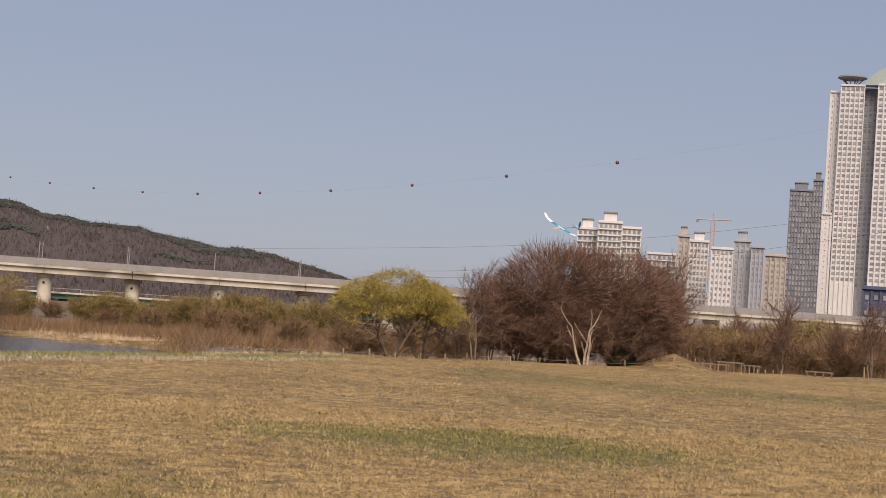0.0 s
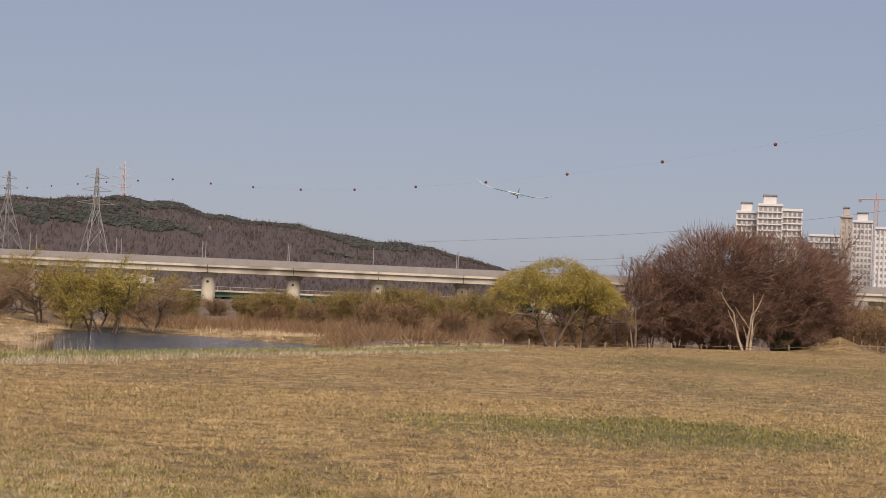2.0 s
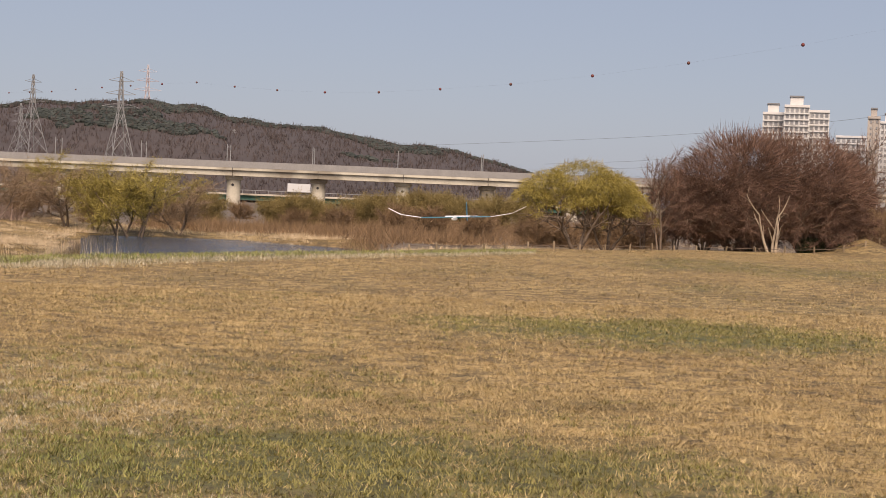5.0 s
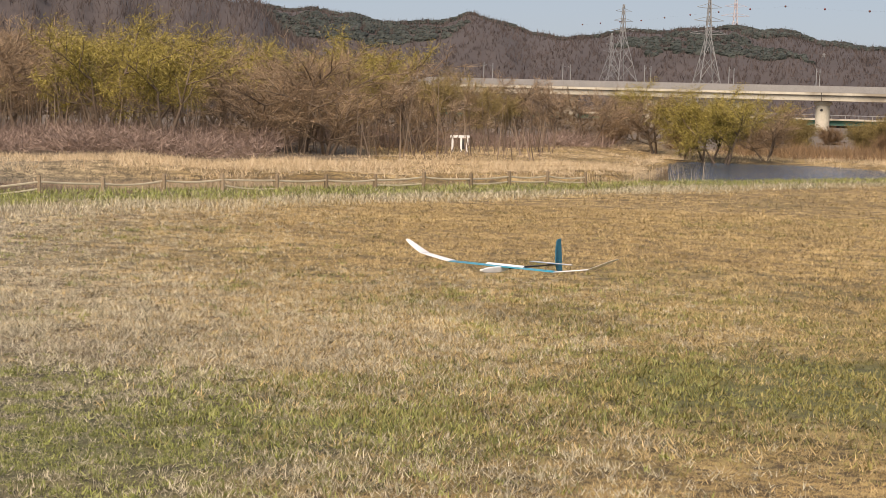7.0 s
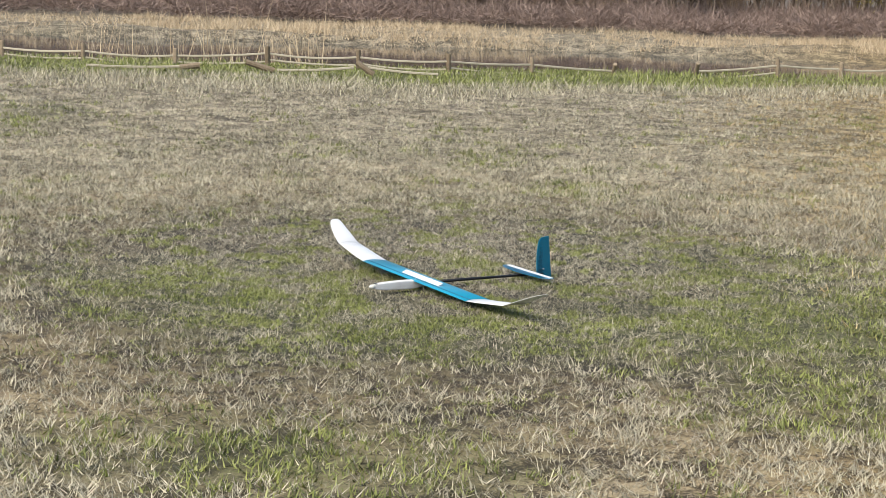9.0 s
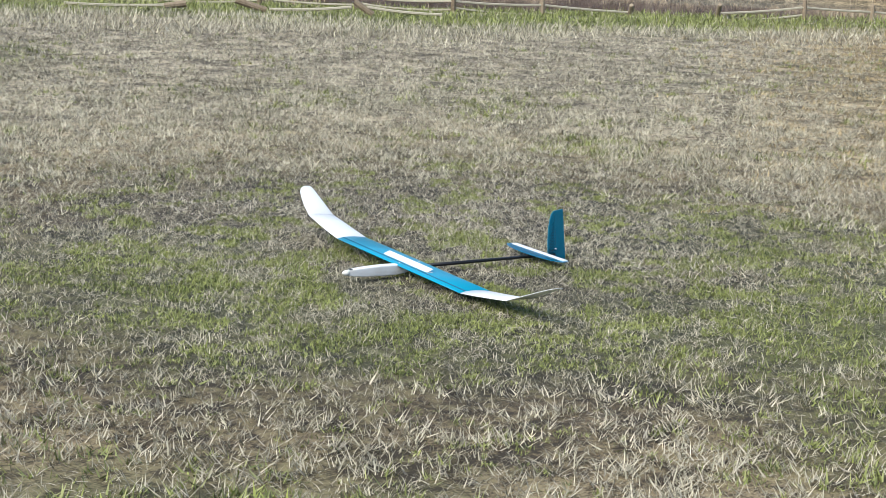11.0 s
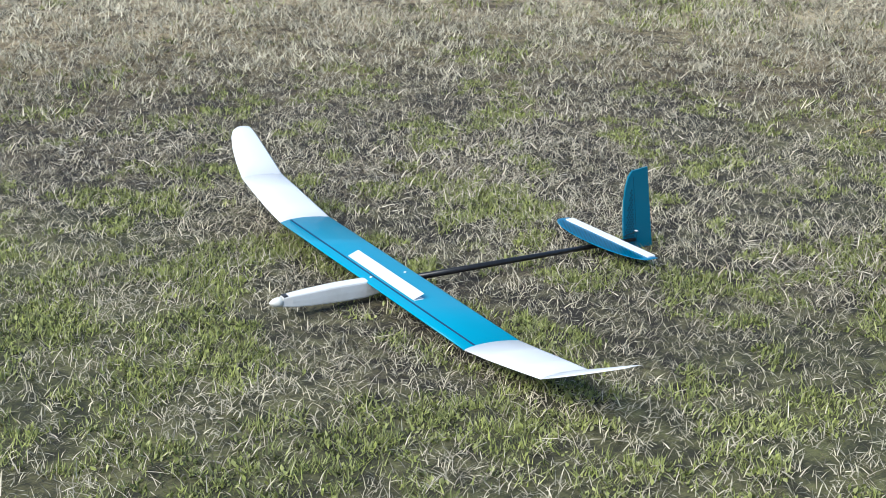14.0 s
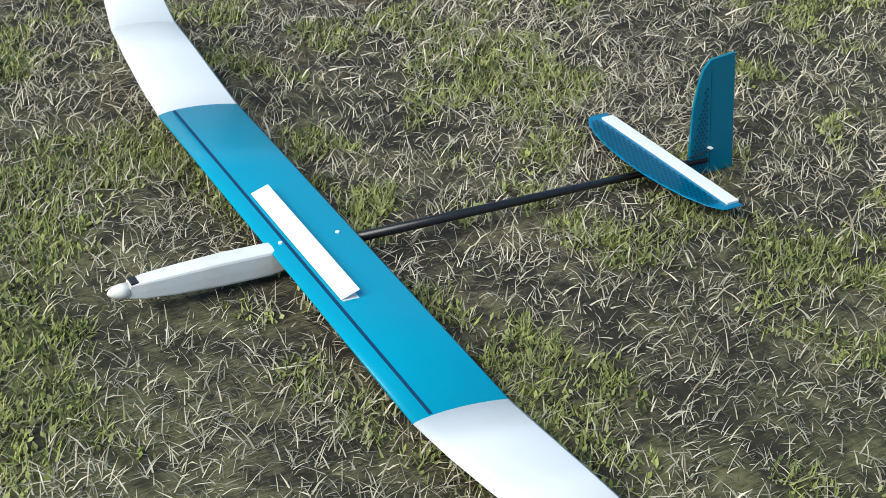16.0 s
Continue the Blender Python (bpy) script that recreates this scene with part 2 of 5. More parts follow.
M_TEALDARK = mat("deep_teal_film", (0.0, 0.15, 0.245), (0.0, 0.17, 0.27), 3.0, rough=0.3)
M_TAILBLUE = mat("blue_teal_film", (0.0, 0.155, 0.30), (0.0, 0.175, 0.33), 3.0, rough=0.28)
M_LATTICE = mat("dark_teal_lattice", (0.0, 0.06, 0.11), (0.0, 0.075, 0.13), 3.0, rough=0.3)
M_WHITEFILM = mat("white_film", (0.80, 0.80, 0.80), (0.85, 0.85, 0.85), 2.0, rough=0.35)
M_POD = mat("scuffed_white_pod", (0.78, 0.77, 0.74), (0.85, 0.84, 0.82), 9.0, rough=0.45, stain=(0.72, 0.70, 0.66), stain_scale=16.0)
M_CREAM = mat("cream_nose_cap", (0.79, 0.76, 0.66), (0.84, 0.82, 0.74), 20.0, rough=0.5)
M_CARBON = mat("black_carbon_tube", (0.006, 0.006, 0.007), (0.014, 0.014, 0.016), 60.0, rough=0.3)
M_SPAR = mat("dark_blue_spar_line", (0.0, 0.035, 0.10), (0.0, 0.045, 0.12), 4.0, rough=0.3)
M_BLACK = mat("black_plastic", (0.012, 0.012, 0.014), (0.03, 0.03, 0.034), 30.0, rough=0.4)


# ---- mesh helpers ----
def polar(yaw, d, z=0.0):
    a = radians(yaw)
    return Vector((-d * math.sin(a), d * math.cos(a), z))


def mesh_of(name, verts, faces, material=None, smooth=False):
    me = bpy.data.meshes.new(name)
    me.from_pydata(verts, [], faces)
    me.update()
    if smooth:
        for f in me.polygons:
            f.use_smooth = True
    if material:
        me.materials.append(material)
    return me


def part(name, bm, material, parent=None, label="", at=None, smooth=False):
    """Links a bmesh (or mesh) as one object under a thing or a part."""
    if isinstance(bm, bmesh.types.BMesh):
        me = bpy.data.meshes.new(name)
        bm.to_mesh(me)
        bm.free()
        me.materials.append(material)
        if smooth:
            for f in me.polygons:
                f.use_smooth = True
    else:
        me = bm
        if material and not me.materials:
            me.materials.append(material)
    ob = new(name, me)
    if parent:
        ob.parent = parent
    if at is not None:
        ob.matrix_basis = at
    if label:
        ob["label"] = label
    return ob


def add_box(bm, x0, x1, y0, y1, z0, z1, bevel=0.0):
    r = bmesh.ops.create_cube(bm, size=1.0, matrix=Matrix.LocRotScale(((x0 + x1) / 2, (y0 + y1) / 2, (z0 + z1) / 2), None, (x1 - x0, y1 - y0, z1 - z0)))
    if bevel:
        es = {e for v in r["verts"] for e in v.link_edges}
        bmesh.ops.bevel(bm, geom=list(es), offset=bevel, segments=1, affect="EDGES")


def box(x0, x1, y0, y1, z0, z1, bevel=0.0):
    bm = bmesh.new()
    add_box(bm, x0, x1, y0, y1, z0, z1, bevel)
    return bm


def add_tube(bm, a, b, r0, r1, sides=6):
    a, b = Vector(a), Vector(b)
    d = b - a
    if d.length < 1e-6:
        return
    q = d.to_track_quat("Z", "Y").to_matrix()
    rings = []
    for c, r in ((a, r0), (b, r1)):
        rings.append([bm.verts.new(c + q @ Vector((r * math.cos(2 * math.pi * k / sides), r * math.sin(2 * math.pi * k / sides), 0))) for k in range(sides)])
    for k in range(sides):
        bm.faces.new((rings[0][k], rings[0][(k + 1) % sides], rings[1][(k + 1) % sides], rings[1][k]))
    bm.faces.new(rings[1])
    bm.faces.new(rings[0][::-1])


def lerp(table, x):
    return float(np.interp(x, [a for a, _ in table], [b for _, b in table]))


def smooth01(a, b, x):
    t = min(1.0, max(0.0, (x - a) / (b - a)))
    return t * t * (3 - 2 * t)


# ---- ground ----
# edge of the mown field, by direction to the left of the first view
EDGE = [(-180, 70), (-60, 110), (-15, 88), (-12.5, 82), (-7.6, 73), (-2.6, 68), (0, 63.5), (3.4, 58.7), (6, 54), (10, 48.5), (16, 42), (22, 37), (26, 34.2), (34, 30.6), (40.6, 28.6), (53, 26.2), (60, 26.4), (66, 26.8), (120, 45), (180, 70)]
FAR_SHORE = [(6, 76), (10.3, 78), (15, 81), (17.6, 84), (19.0, 78), (20.4, 58), (22.6, 55), (26, 54), (30, 52), (34, 51), (40, 50), (54, 50), (70, 51), (120, 80), (180, 120)]
WATER_Z = -0.75


HOLLOW = 0.035      # the landing place lies a little lower than the field round it


def ground_z(yaw, d):
    edge = lerp(EDGE, yaw)
    e = d - edge
    w = smooth01(7.5, 10.5, yaw) * (1 - smooth01(120, 150, yaw))
    dry = -0.5 * smooth01(2, 14, e) + 0.5 * smooth01(14, 40, e) - 2.6 * smooth01(90, 330, e) * (1 - smooth01(480, 900, d)) + 2.0 * smooth01(480, 900, d)
    shore = lerp(FAR_SHORE, yaw)
    wet = -1.45 * smooth01(0.5, 5.0, e)
    if d > shore - 3:
        f = d - shore
        wet = max(wet, -1.45) + 0.95 * smooth01(-2.5, 1.0, f) + 0.45 * smooth01(4, 40, f) - 2.0 * smooth01(110, 330, f) * (1 - smooth01(480, 900, d)) + 2.0 * smooth01(480, 900, d)
    z = w * wet + (1 - w) * dry
    z += w * 0.86 * math.exp(-((yaw - 14.6) / 1.4) ** 2 - ((d - 66) / 4.5) ** 2)      # sand bar in the river
    p = polar(yaw, d)
    z -= HOLLOW * (1 - smooth01(3.0, 9.0, math.hypot(p.x + 7.2, p.y - 5.5)))
    far = smooth01(0, 10, e)
    z += 0.003 * noise.noise(p * 1.7) * (1 - far) + far * 0.22 * noise.noise(p * 0.25)
    if -11 < yaw < -5 and 65 < d < 100:
        z += 0.8 * math.exp(-((yaw + 8.3) / 0.9) ** 2 - ((d - 80) / 5.0) ** 2)
    return z


# greener patches of the field: direction, distance, half width across, half depth, strength
PATCHES = [(6.5, 10.2, 2.1, 1.3, 0.75), (-2.2, 22.0, 2.2, 2.4, 0.7), (-4.9, 22.9, 2.2, 2.0, 0.5), (4.6, 22.4, 1.3, 1.6, 0.5), (-11.5, 49.0, 8.0, 5.0, 0.45), (-2.6, 54.0, 3.0, 3.0, 0.35), (11.5, 10.2, 1.1, 1.0, 0.5), (15.0, 14.0, 3.2, 3.6, 0.3), (31.0, 8.6, 2.0, 1.7, 0.35), (22.0, 9.2, 2.4, 1.6, 0.15), (26.0, 10.2, 2.2, 1.3, 0.15),
           (37.0, 8.3, 1.4, 0.8, 0.5), (60.3, 8.3, 0.8, 0.9, 0.5), (54.0, 5.4, 0.6, 0.5, 0.5), (42.3, 10.0, 1.4, 0.7, 0.35), (37.8, 6.6, 0.6, 0.5, 0.55), (63.0, 5.6, 0.5, 0.5, 0.4), (48.0, 7.4, 1.2, 0.5, 0.4)]
# matted pale dead grass in small tangles: direction, distance, radius
MATS = [(51.2, 10.4, 0.9), (44.6, 8.9, 0.45), (59.5, 10.0, 0.6), (31.0, 11.6, 1.0), (52.9, 9.7, 0.55), (39.0, 11.2, 0.9)]


def growth(x, y):
    d = math.hypot(x, y)
    yaw = math.degrees(math.atan2(-x, y))
    g = 0.04 + 0.42 * noise.noise((x * 0.22, y * 0.22, 3.1)) + 0.30 * noise.noise((x * 0.9, y * 0.9, 7.7))
    for py, pd, wx, wd, s in PATCHES:
        c = polar(py, pd)
        a = radians(py)
        dx, dy = x - c.x, y - c.y
        u, v = dx * math.cos(a) + dy * math.sin(a), -dx * math.sin(a) + dy * math.cos(a)
        r = (u / wx) ** 2 + (v / wd) ** 2
        if r < 6:
            g += s * math.exp(-r * r * 0.6)
    for py, pd, rr in MATS:
        c = polar(py, pd)
        g -= 0.5 * math.exp(-((x - c.x) ** 2 + (y - c.y) ** 2) / rr ** 2)
    e = d - lerp(EDGE, yaw)
    if yaw > 3:
        g += 0.75 * smooth01(-4.5, -2.5, e) * (1 - smooth01(1.5, 4, e))
    g -= 0.35 * smooth01(-9, -6, e) * (1 - smooth01(-5, -3.5, e))
    if e > 4:
        g -= 0.25
    return min(1.0, max(0.0, g))


def make_ground():
    yaws = [-180 + 5 * i for i in range(31)] + [-28 + 0.7 * i for i in range(1, 148)] + [75 + 5 * i for i in range(1, 21)] + [179.5]
    rings = [0.4 * 1.075 ** i for i in range(124)]
    verts, faces, grow = [Vector((0, 0, 0))], [], [0.2]
    for d in rings:
        for yaw in yaws:
            p = polar(yaw, d, ground_z(yaw, d))
            verts.append(p)
            grow.append(growth(p.x, p.y) if d < 200 else 0.1)
    n = len(yaws)
    for k in range(n):
        faces.append((0, 1 + (k + 1) % n, 1 + k)[::-1])
    for i in range(len(rings) - 1):
        for k in range(n):
            a, b = 1 + i * n + k, 1 + i * n + (k + 1) % n
            faces.append((a, b, b + n, a + n))
    me = mesh_of("ground", verts, faces, M_TURF, smooth=True)
    at = me.attributes.new("growth", "FLOAT", "POINT")
    at.data.foreach_set("value", np.array(grow, dtype=np.float32))
    th = me.attributes.new("thin", "FLOAT", "POINT")
    th.data.foreach_set("value", np.array([1 - smooth01(1.2, 5.5, math.hypot(p.x + 7.2, p.y - 5.5)) for p in verts], dtype=np.float32))
    pl = me.attributes.new("pale", "FLOAT", "POINT")
    pl.data.foreach_set("value", np.array([0.85 * smooth01(32, 46, math.degrees(math.atan2(-p.x, p.y))) * (1 - smooth01(80, 140, math.degrees(math.atan2(-p.x, p.y)))) * smooth01(2.0, 5.5, math.hypot(p.x + 7.2, p.y - 5.5)) for p in verts], dtype=np.float32))
    lt = me.attributes.new("litter", "FLOAT", "POINT")
    lit = [0.0]
    for d in rings:
        for yaw in yaws:
            lit.append(smooth01(*((26, 38) if 19 < yaw < 30 else (8, 14)), d - lerp(FAR_SHORE, yaw)) if yaw > 9 else smooth01(8, 20, d - lerp(EDGE, yaw)))
    lt.data.foreach_set("value", np.array(lit, dtype=np.float32))
    tagged(new("ground", me), "dry straw-coloured turf field with greener patches", "ground", kind="structure")
    for y0, y1, material, label in ((8, 19, M_WATER, "wind-ruffled blue river water below the bank"), (19, 152, M_CALM, "dark calm river water below the grassy bank")):
        ys = np.linspace(y0, y1, 4 if y0 < 20 else 24)
        wv = [polar(y, d, WATER_Z) for d in (30, 220) for y in ys]
        m = len(ys)
        tagged(new("water", mesh_of("water", wv, [(k, k + 1, m + k + 1, m + k) for k in range(m - 1)], material)), label, "river", kind="structure")


make_ground()


# ---- the model glider ----
def aerofoil(n=9):
    """Chordwise points: fraction of chord behind the leading edge, height fraction of chord (upper, lower)."""
    out = []
    for i in range(n):
        u = (1 - math.cos(math.pi * i / (n - 1))) / 2
        t = 0.30 * (0.2969 * math.sqrt(u) - 0.126 * u - 0.3516 * u * u + 0.2843 * u ** 3 - 0.1015 * u ** 4)
        camber = 0.03 * 4 * u * (1 - u)
        out.append((u, camber + t, camber - t * 0.55))
    return out


def loft(stations, sections=9, flat=False):
    """A wing skin through stations (y, x of leading edge, chord, z)."""
    bm = bmesh.new()
    foil = aerofoil(sections)
    rings = []
    for y, x, c, z in stations:
        k = 0.35 if flat else 1.0
        up = [(x - u * c, y, z + k * a * c) for u, a, b in foil]
        lo = [(x - u * c, y, z + k * b * c) for u, a, b in foil[1:-1]]
        rings.append([bm.verts.new(p) for p in up + lo[::-1]])
    for r, s in zip(rings, rings[1:]):
        for k in range(len(r)):
            bm.faces.new((r[k], r[(k + 1) % len(r)], s[(k + 1) % len(r)], s[k]))
    bm.faces.new(rings[0][::-1])
    bm.faces.new(rings[-1])
    bmesh.ops.recalc_face_normals(bm, faces=bm.faces)
    return bm


def top_of(c, u):
    t = 0.30 * (0.2969 * math.sqrt(u) - 0.126 * u - 0.3516 * u * u + 0.2843 * u ** 3 - 0.1015 * u ** 4)
    return c * (0.03 * 4 * u * (1 - u) + t)


def hexagons(bm, inside, u0, u1, v0, v1, step, place, thick):
    """Small six-sided cells of a lattice over an area, each a thin raised tile."""
    row = 0
    v = v0
    while v < v1:
        u = u0 + (step / 2 if row % 2 else 0)
        while u < u1:
            if inside(u, v):
                ring = [place(u + 0.40 * step * math.cos(math.pi / 3 * k + 0.52), v + 0.40 * step * math.sin(math.pi / 3 * k + 0.52), thick) for k in range(6)]
                bm.faces.new([bm.verts.new(p) for p in ring])
            u += step
        v += step * 0.87
        row += 1


def make_glider():
    g = tagged(new("model_glider"), "teal and white model glider with upturned wing tips", "model glider")
    C = 0.158
    centre = part("wing_panel", loft([(-0.5, 0, C, 0), (-0.25, 0, C, 0), (0, 0, C, 0), (0.25, 0, C, 0), (0.5, 0, C, 0)], 13), M_TEAL, g, "teal film-covered wing centre panel", smooth=True)
    for s in (-1, 1):
        inner = [(0.5, 0, C, 0), (0.6, -0.001, 0.154, 0.0145), (0.70, -0.006, 0.146, 0.030), (0.796, -0.013, 0.134, 0.045)]
        outer = [(0.796, -0.013, 0.134, 0.045), (0.86, -0.022, 0.122, 0.075), (0.92, -0.036, 0.104, 0.104), (0.965, -0.052, 0.085, 0.126), (0.99, -0.068, 0.065, 0.138), (1.003, -0.088, 0.040, 0.144)]
        for nm, st, lab in (("inner_tip_panel", inner, "white inner wing tip panel"), ("outer_tip_panel", outer, "white upswept wing tip")):
            part(nm, loft([(s * y, x, c, z) for y, x, c, z in st], 11), M_WHITEFILM, g, lab, smooth=True)
    bm = bmesh.new()
    u = 0.19
    zt = top_of(C, u)
    add_box(bm, -u * C - 0.0028, -u * C + 0.0028, -0.497, 0.497, zt - 0.001, zt + 0.0006)
    part("spar_line", bm, M_SPAR, g, "dark blue spar line under the film")
    bay = box(-0.068, -0.040, -0.156, 0.196, top_of(C, 0.34) - 0.004, top_of(C, 0.34) + 0.0008)
    part("airbrake_bay", bay, M_WHITEFILM, g, "white open airbrake bay")
    part("airbrake", box(-0.034, 0, -0.158, 0.194, 0, 0.0022, 0.0006), M_WHITEFILM, g, "white raised airbrake flap", at=pose(-0.038, 0, top_of(C, 0.27) + 0.001, 0, 22, 0))
    # pod: rounded rectangular sections
    bm = bmesh.new()
    rings = []
    for x, w, zt, zb in ((0.236, 0.011, -0.010, -0.036), (0.21, 0.0145, -0.006, -0.040), (0.16, 0.0165, -0.002, -0.043), (0.08, 0.018, 0.003, -0.045), (0.0, 0.018, 0.004, -0.044), (-0.06, 0.014, 0.0, -0.034), (-0.13, 0.008, -0.006, -0.022)):
        cz, hz = (zt + zb) / 2, (zt - zb) / 2
        ring = []
        for k in range(16):
            a = 2 * math.pi * k / 16
            ca, sa = math.cos(a), math.sin(a)
            e = 0.30
            ring.append(bm.verts.new((x, w * abs(ca) ** e * (1 if ca > 0 else -1), cz + hz * abs(sa) ** e * (1 if sa > 0 else -1))))
        rings.append(ring)
    for r, s in zip(rings, rings[1:]):
        for k in range(16):
            bm.faces.new((r[k], s[k], s[(k + 1) % 16], r[(k + 1) % 16]))
    bm.faces.new(rings[0]), bm.faces.new(rings[-1][::-1])
    bmesh.ops.recalc_face_normals(bm, faces=bm.faces)
    pod = part("fuselage_pod", bm, M_POD, g, "scuffed white fuselage pod")
    bm = bmesh.new()
    rings = []
    for x, r in ((0.236, 0.0125), (0.250, 0.012), (0.260, 0.0095), (0.267, 0.0055), (0.2705, 0.0015)):
        rings.append([bm.verts.new((x, r * math.cos(2 * math.pi * k / 12), -0.024 + r * 1.05 * math.sin(2 * math.pi * k / 12))) for k in range(12)])
    for r, s in zip(rings, rings[1:]):
        for k in range(12):
            bm.faces.new((r[k], r[(k + 1) % 12], s[(k + 1) % 12], s[k]))
    bm.faces.new(rings[-1]), bm.faces.new(rings[0][::-1])
    bmesh.ops.recalc_face_normals(bm, faces=bm.faces)
    part("nose_cap", bm, M_CREAM, g, "cream rounded nose cap", smooth=True)
    part("hatch_gap", box(0.2215, 0.2345, -0.0102, 0.0102, -0.0125, -0.0068, 0.001), M_BLACK, g, "black gap behind the nose cap")
    bm = bmesh.new()
    add_tube(bm, (-0.10, 0, -0.014), (-0.893, 0, 0.003), 0.0092, 0.0066, 12)
    part("tail_boom", bm, M_CARBON, g, "black carbon tube tail boom", smooth=True)
    for dx, nm in ((-0.022, "wing_bolt"), (-0.125, "wing_bolt")):
        bm = bmesh.new()
        z = top_of(C, -dx / C)
        add_tube(bm, (dx, 0, z - 0.002), (dx, 0, z + 0.002), 0.0042, 0.0036, 10)
        part(nm, bm, M_WHITEFILM, g, "small white wing bolt")
    # tailplane
    sta = []
    for y in (-0.197, -0.190, -0.17, -0.13, -0.08, -0.03, 0.03, 0.08, 0.13, 0.17, 0.190, 0.197):
        k = math.sqrt(max(0.0, 1 - (y / 0.2) ** 2))
        c = 0.030 + 0.066 * k
        sta.append((y, -0.843 + c, c, 0.013))
    tail = part("tailplane", loft(sta, 9, True), M_TAILBLUE, g, "teal tailplane with a lattice front", at=pose(-0.822, -0.012, 0.013, 0, 0, 4.2) @ pose(0.8425, -0.003, -0.013), smooth=True)
    part("elevator_band", box(-0.8425, -0.815, -0.178, 0.184, 0.0125, 0.0178, 0.0006), M_WHITEFILM, tail, "white elevator band")
    bm = bmesh.new()
    hexagons(bm, lambda u, v: -0.806 < u < -0.843 + 0.021 + 0.066 * math.sqrt(max(0, 1 - (v / 0.2) ** 2)) + 0.008, -0.806, -0.74, -0.17, 0.17, 0.0095, lambda u, v, h: (u, v, h), 0.0176)
    part("lattice", bm, M_LATTICE, tail, "dark lattice ribs")
    # fin: outline in x, z, with the whole fin raked forward towards its top
    rake = lambda z: 0.19 * (z + 0.05)
    bm = bmesh.new()
    outline = [(-0.963, -0.052), (-0.900, -0.055), (-0.874, -0.042), (-0.862, 0.0), (-0.864, 0.06), (-0.870, 0.12), (-0.880, 0.165), (-0.891, 0.195), (-0.907, 0.213), (-0.961, 0.221)]
    outline = [(x + rake(z), z) for x, z in outline]
    left = [bm.verts.new((x, 0.0028, z)) for x, z in outline]
    right = [bm.verts.new((x, -0.0028, z)) for x, z in outline]
    bm.faces.new(left), bm.faces.new(right[::-1])
    for k in range(len(outline)):
        j = (k + 1) % len(outline)
        bm.faces.new((left[k], right[k], right[j], left[j]))
    bmesh.ops.recalc_face_normals(bm, faces=bm.faces)
    fin = part("tail_fin", bm, M_TEALDARK, g, "deep teal tail fin")
    for s in (-1, 1):
        bm = bmesh.new()
        hexagons(bm, lambda u, v: u < -0.870 - 0.25 * max(0, v - 0.03) ** 1.1 and u > -0.904 and -0.03 < v < 0.165, -0.904, -0.866, -0.03, 0.17, 0.0085, lambda u, v, h: (u + rake(v), s * h, v), 0.0034)
        part("lattice", bm, M_LATTICE, fin, "dark lattice ribs")
        bm = bmesh.new()
        add_tube(bm, (-0.9085 + rake(-0.05), s * 0.0028, -0.05), (-0.9085 + rake(0.195), s * 0.0028, 0.195), 0.0007, 0.0007, 6)
        part("hinge_line", bm, M_LATTICE, fin)
    part("control_horn", box(-0.895, -0.887, 0.0028, 0.0115, 0.030, 0.032), M_WHITEFILM, g, "small white control horn")
    bm = bmesh.new()
    add_tube(bm, (-0.845, 0.004, 0.016), (-0.890, 0.010, 0.031), 0.0009, 0.0009, 6)
    part("control_rod", bm, M_BLACK, g)
    return g


GLIDER = make_glider()


# ---- fence ----
def fence_post(parent, p, h, lean):
    bm = bmesh.new()
    add_tube(bm, (0, 0, -0.15), (0, 0, h - 0.02), 0.042, 0.039, 9)
    add_tube(bm, (0, 0, h - 0.02), (0, 0, h), 0.039, 0.030, 9)
    return part("post", bm, M_LOG, parent, at=pose(p.x, p.y, p.z, lean * 6, lean * 9, 0))


def sagging(points, sag, r, sides=5, steps=6):
    """One bent rope or rail through the points, hanging between them."""
    path = []
    for a, b in zip(points, points[1:]):
        for i in range(steps + 1):
            t = i / steps
            path.append(a.lerp(b, t) - Vector((0, 0, sag * 4 * t * (1 - t))))
    bm = bmesh.new()
    rings = []
    for i, p in enumerate(path):
        d = path[min(i + 1, len(path) - 1)] - path[max(i - 1, 0)]
        q = d.to_track_quat("Z", "Y").to_matrix()
        rings.append([bm.verts.new(p + q @ Vector((r * math.cos(2 * math.pi * k / sides), r * math.sin(2 * math.pi * k / sides), 0))) for k in range(sides)])
    for u, w in zip(rings, rings[1:]):
        for k in range(sides):
            bm.faces.new((u[k], u[(k + 1) % sides], w[(k + 1) % sides], w[k]))
    bm.faces.new(rings[0][::-1]), bm.faces.new(rings[-1])
    return bm


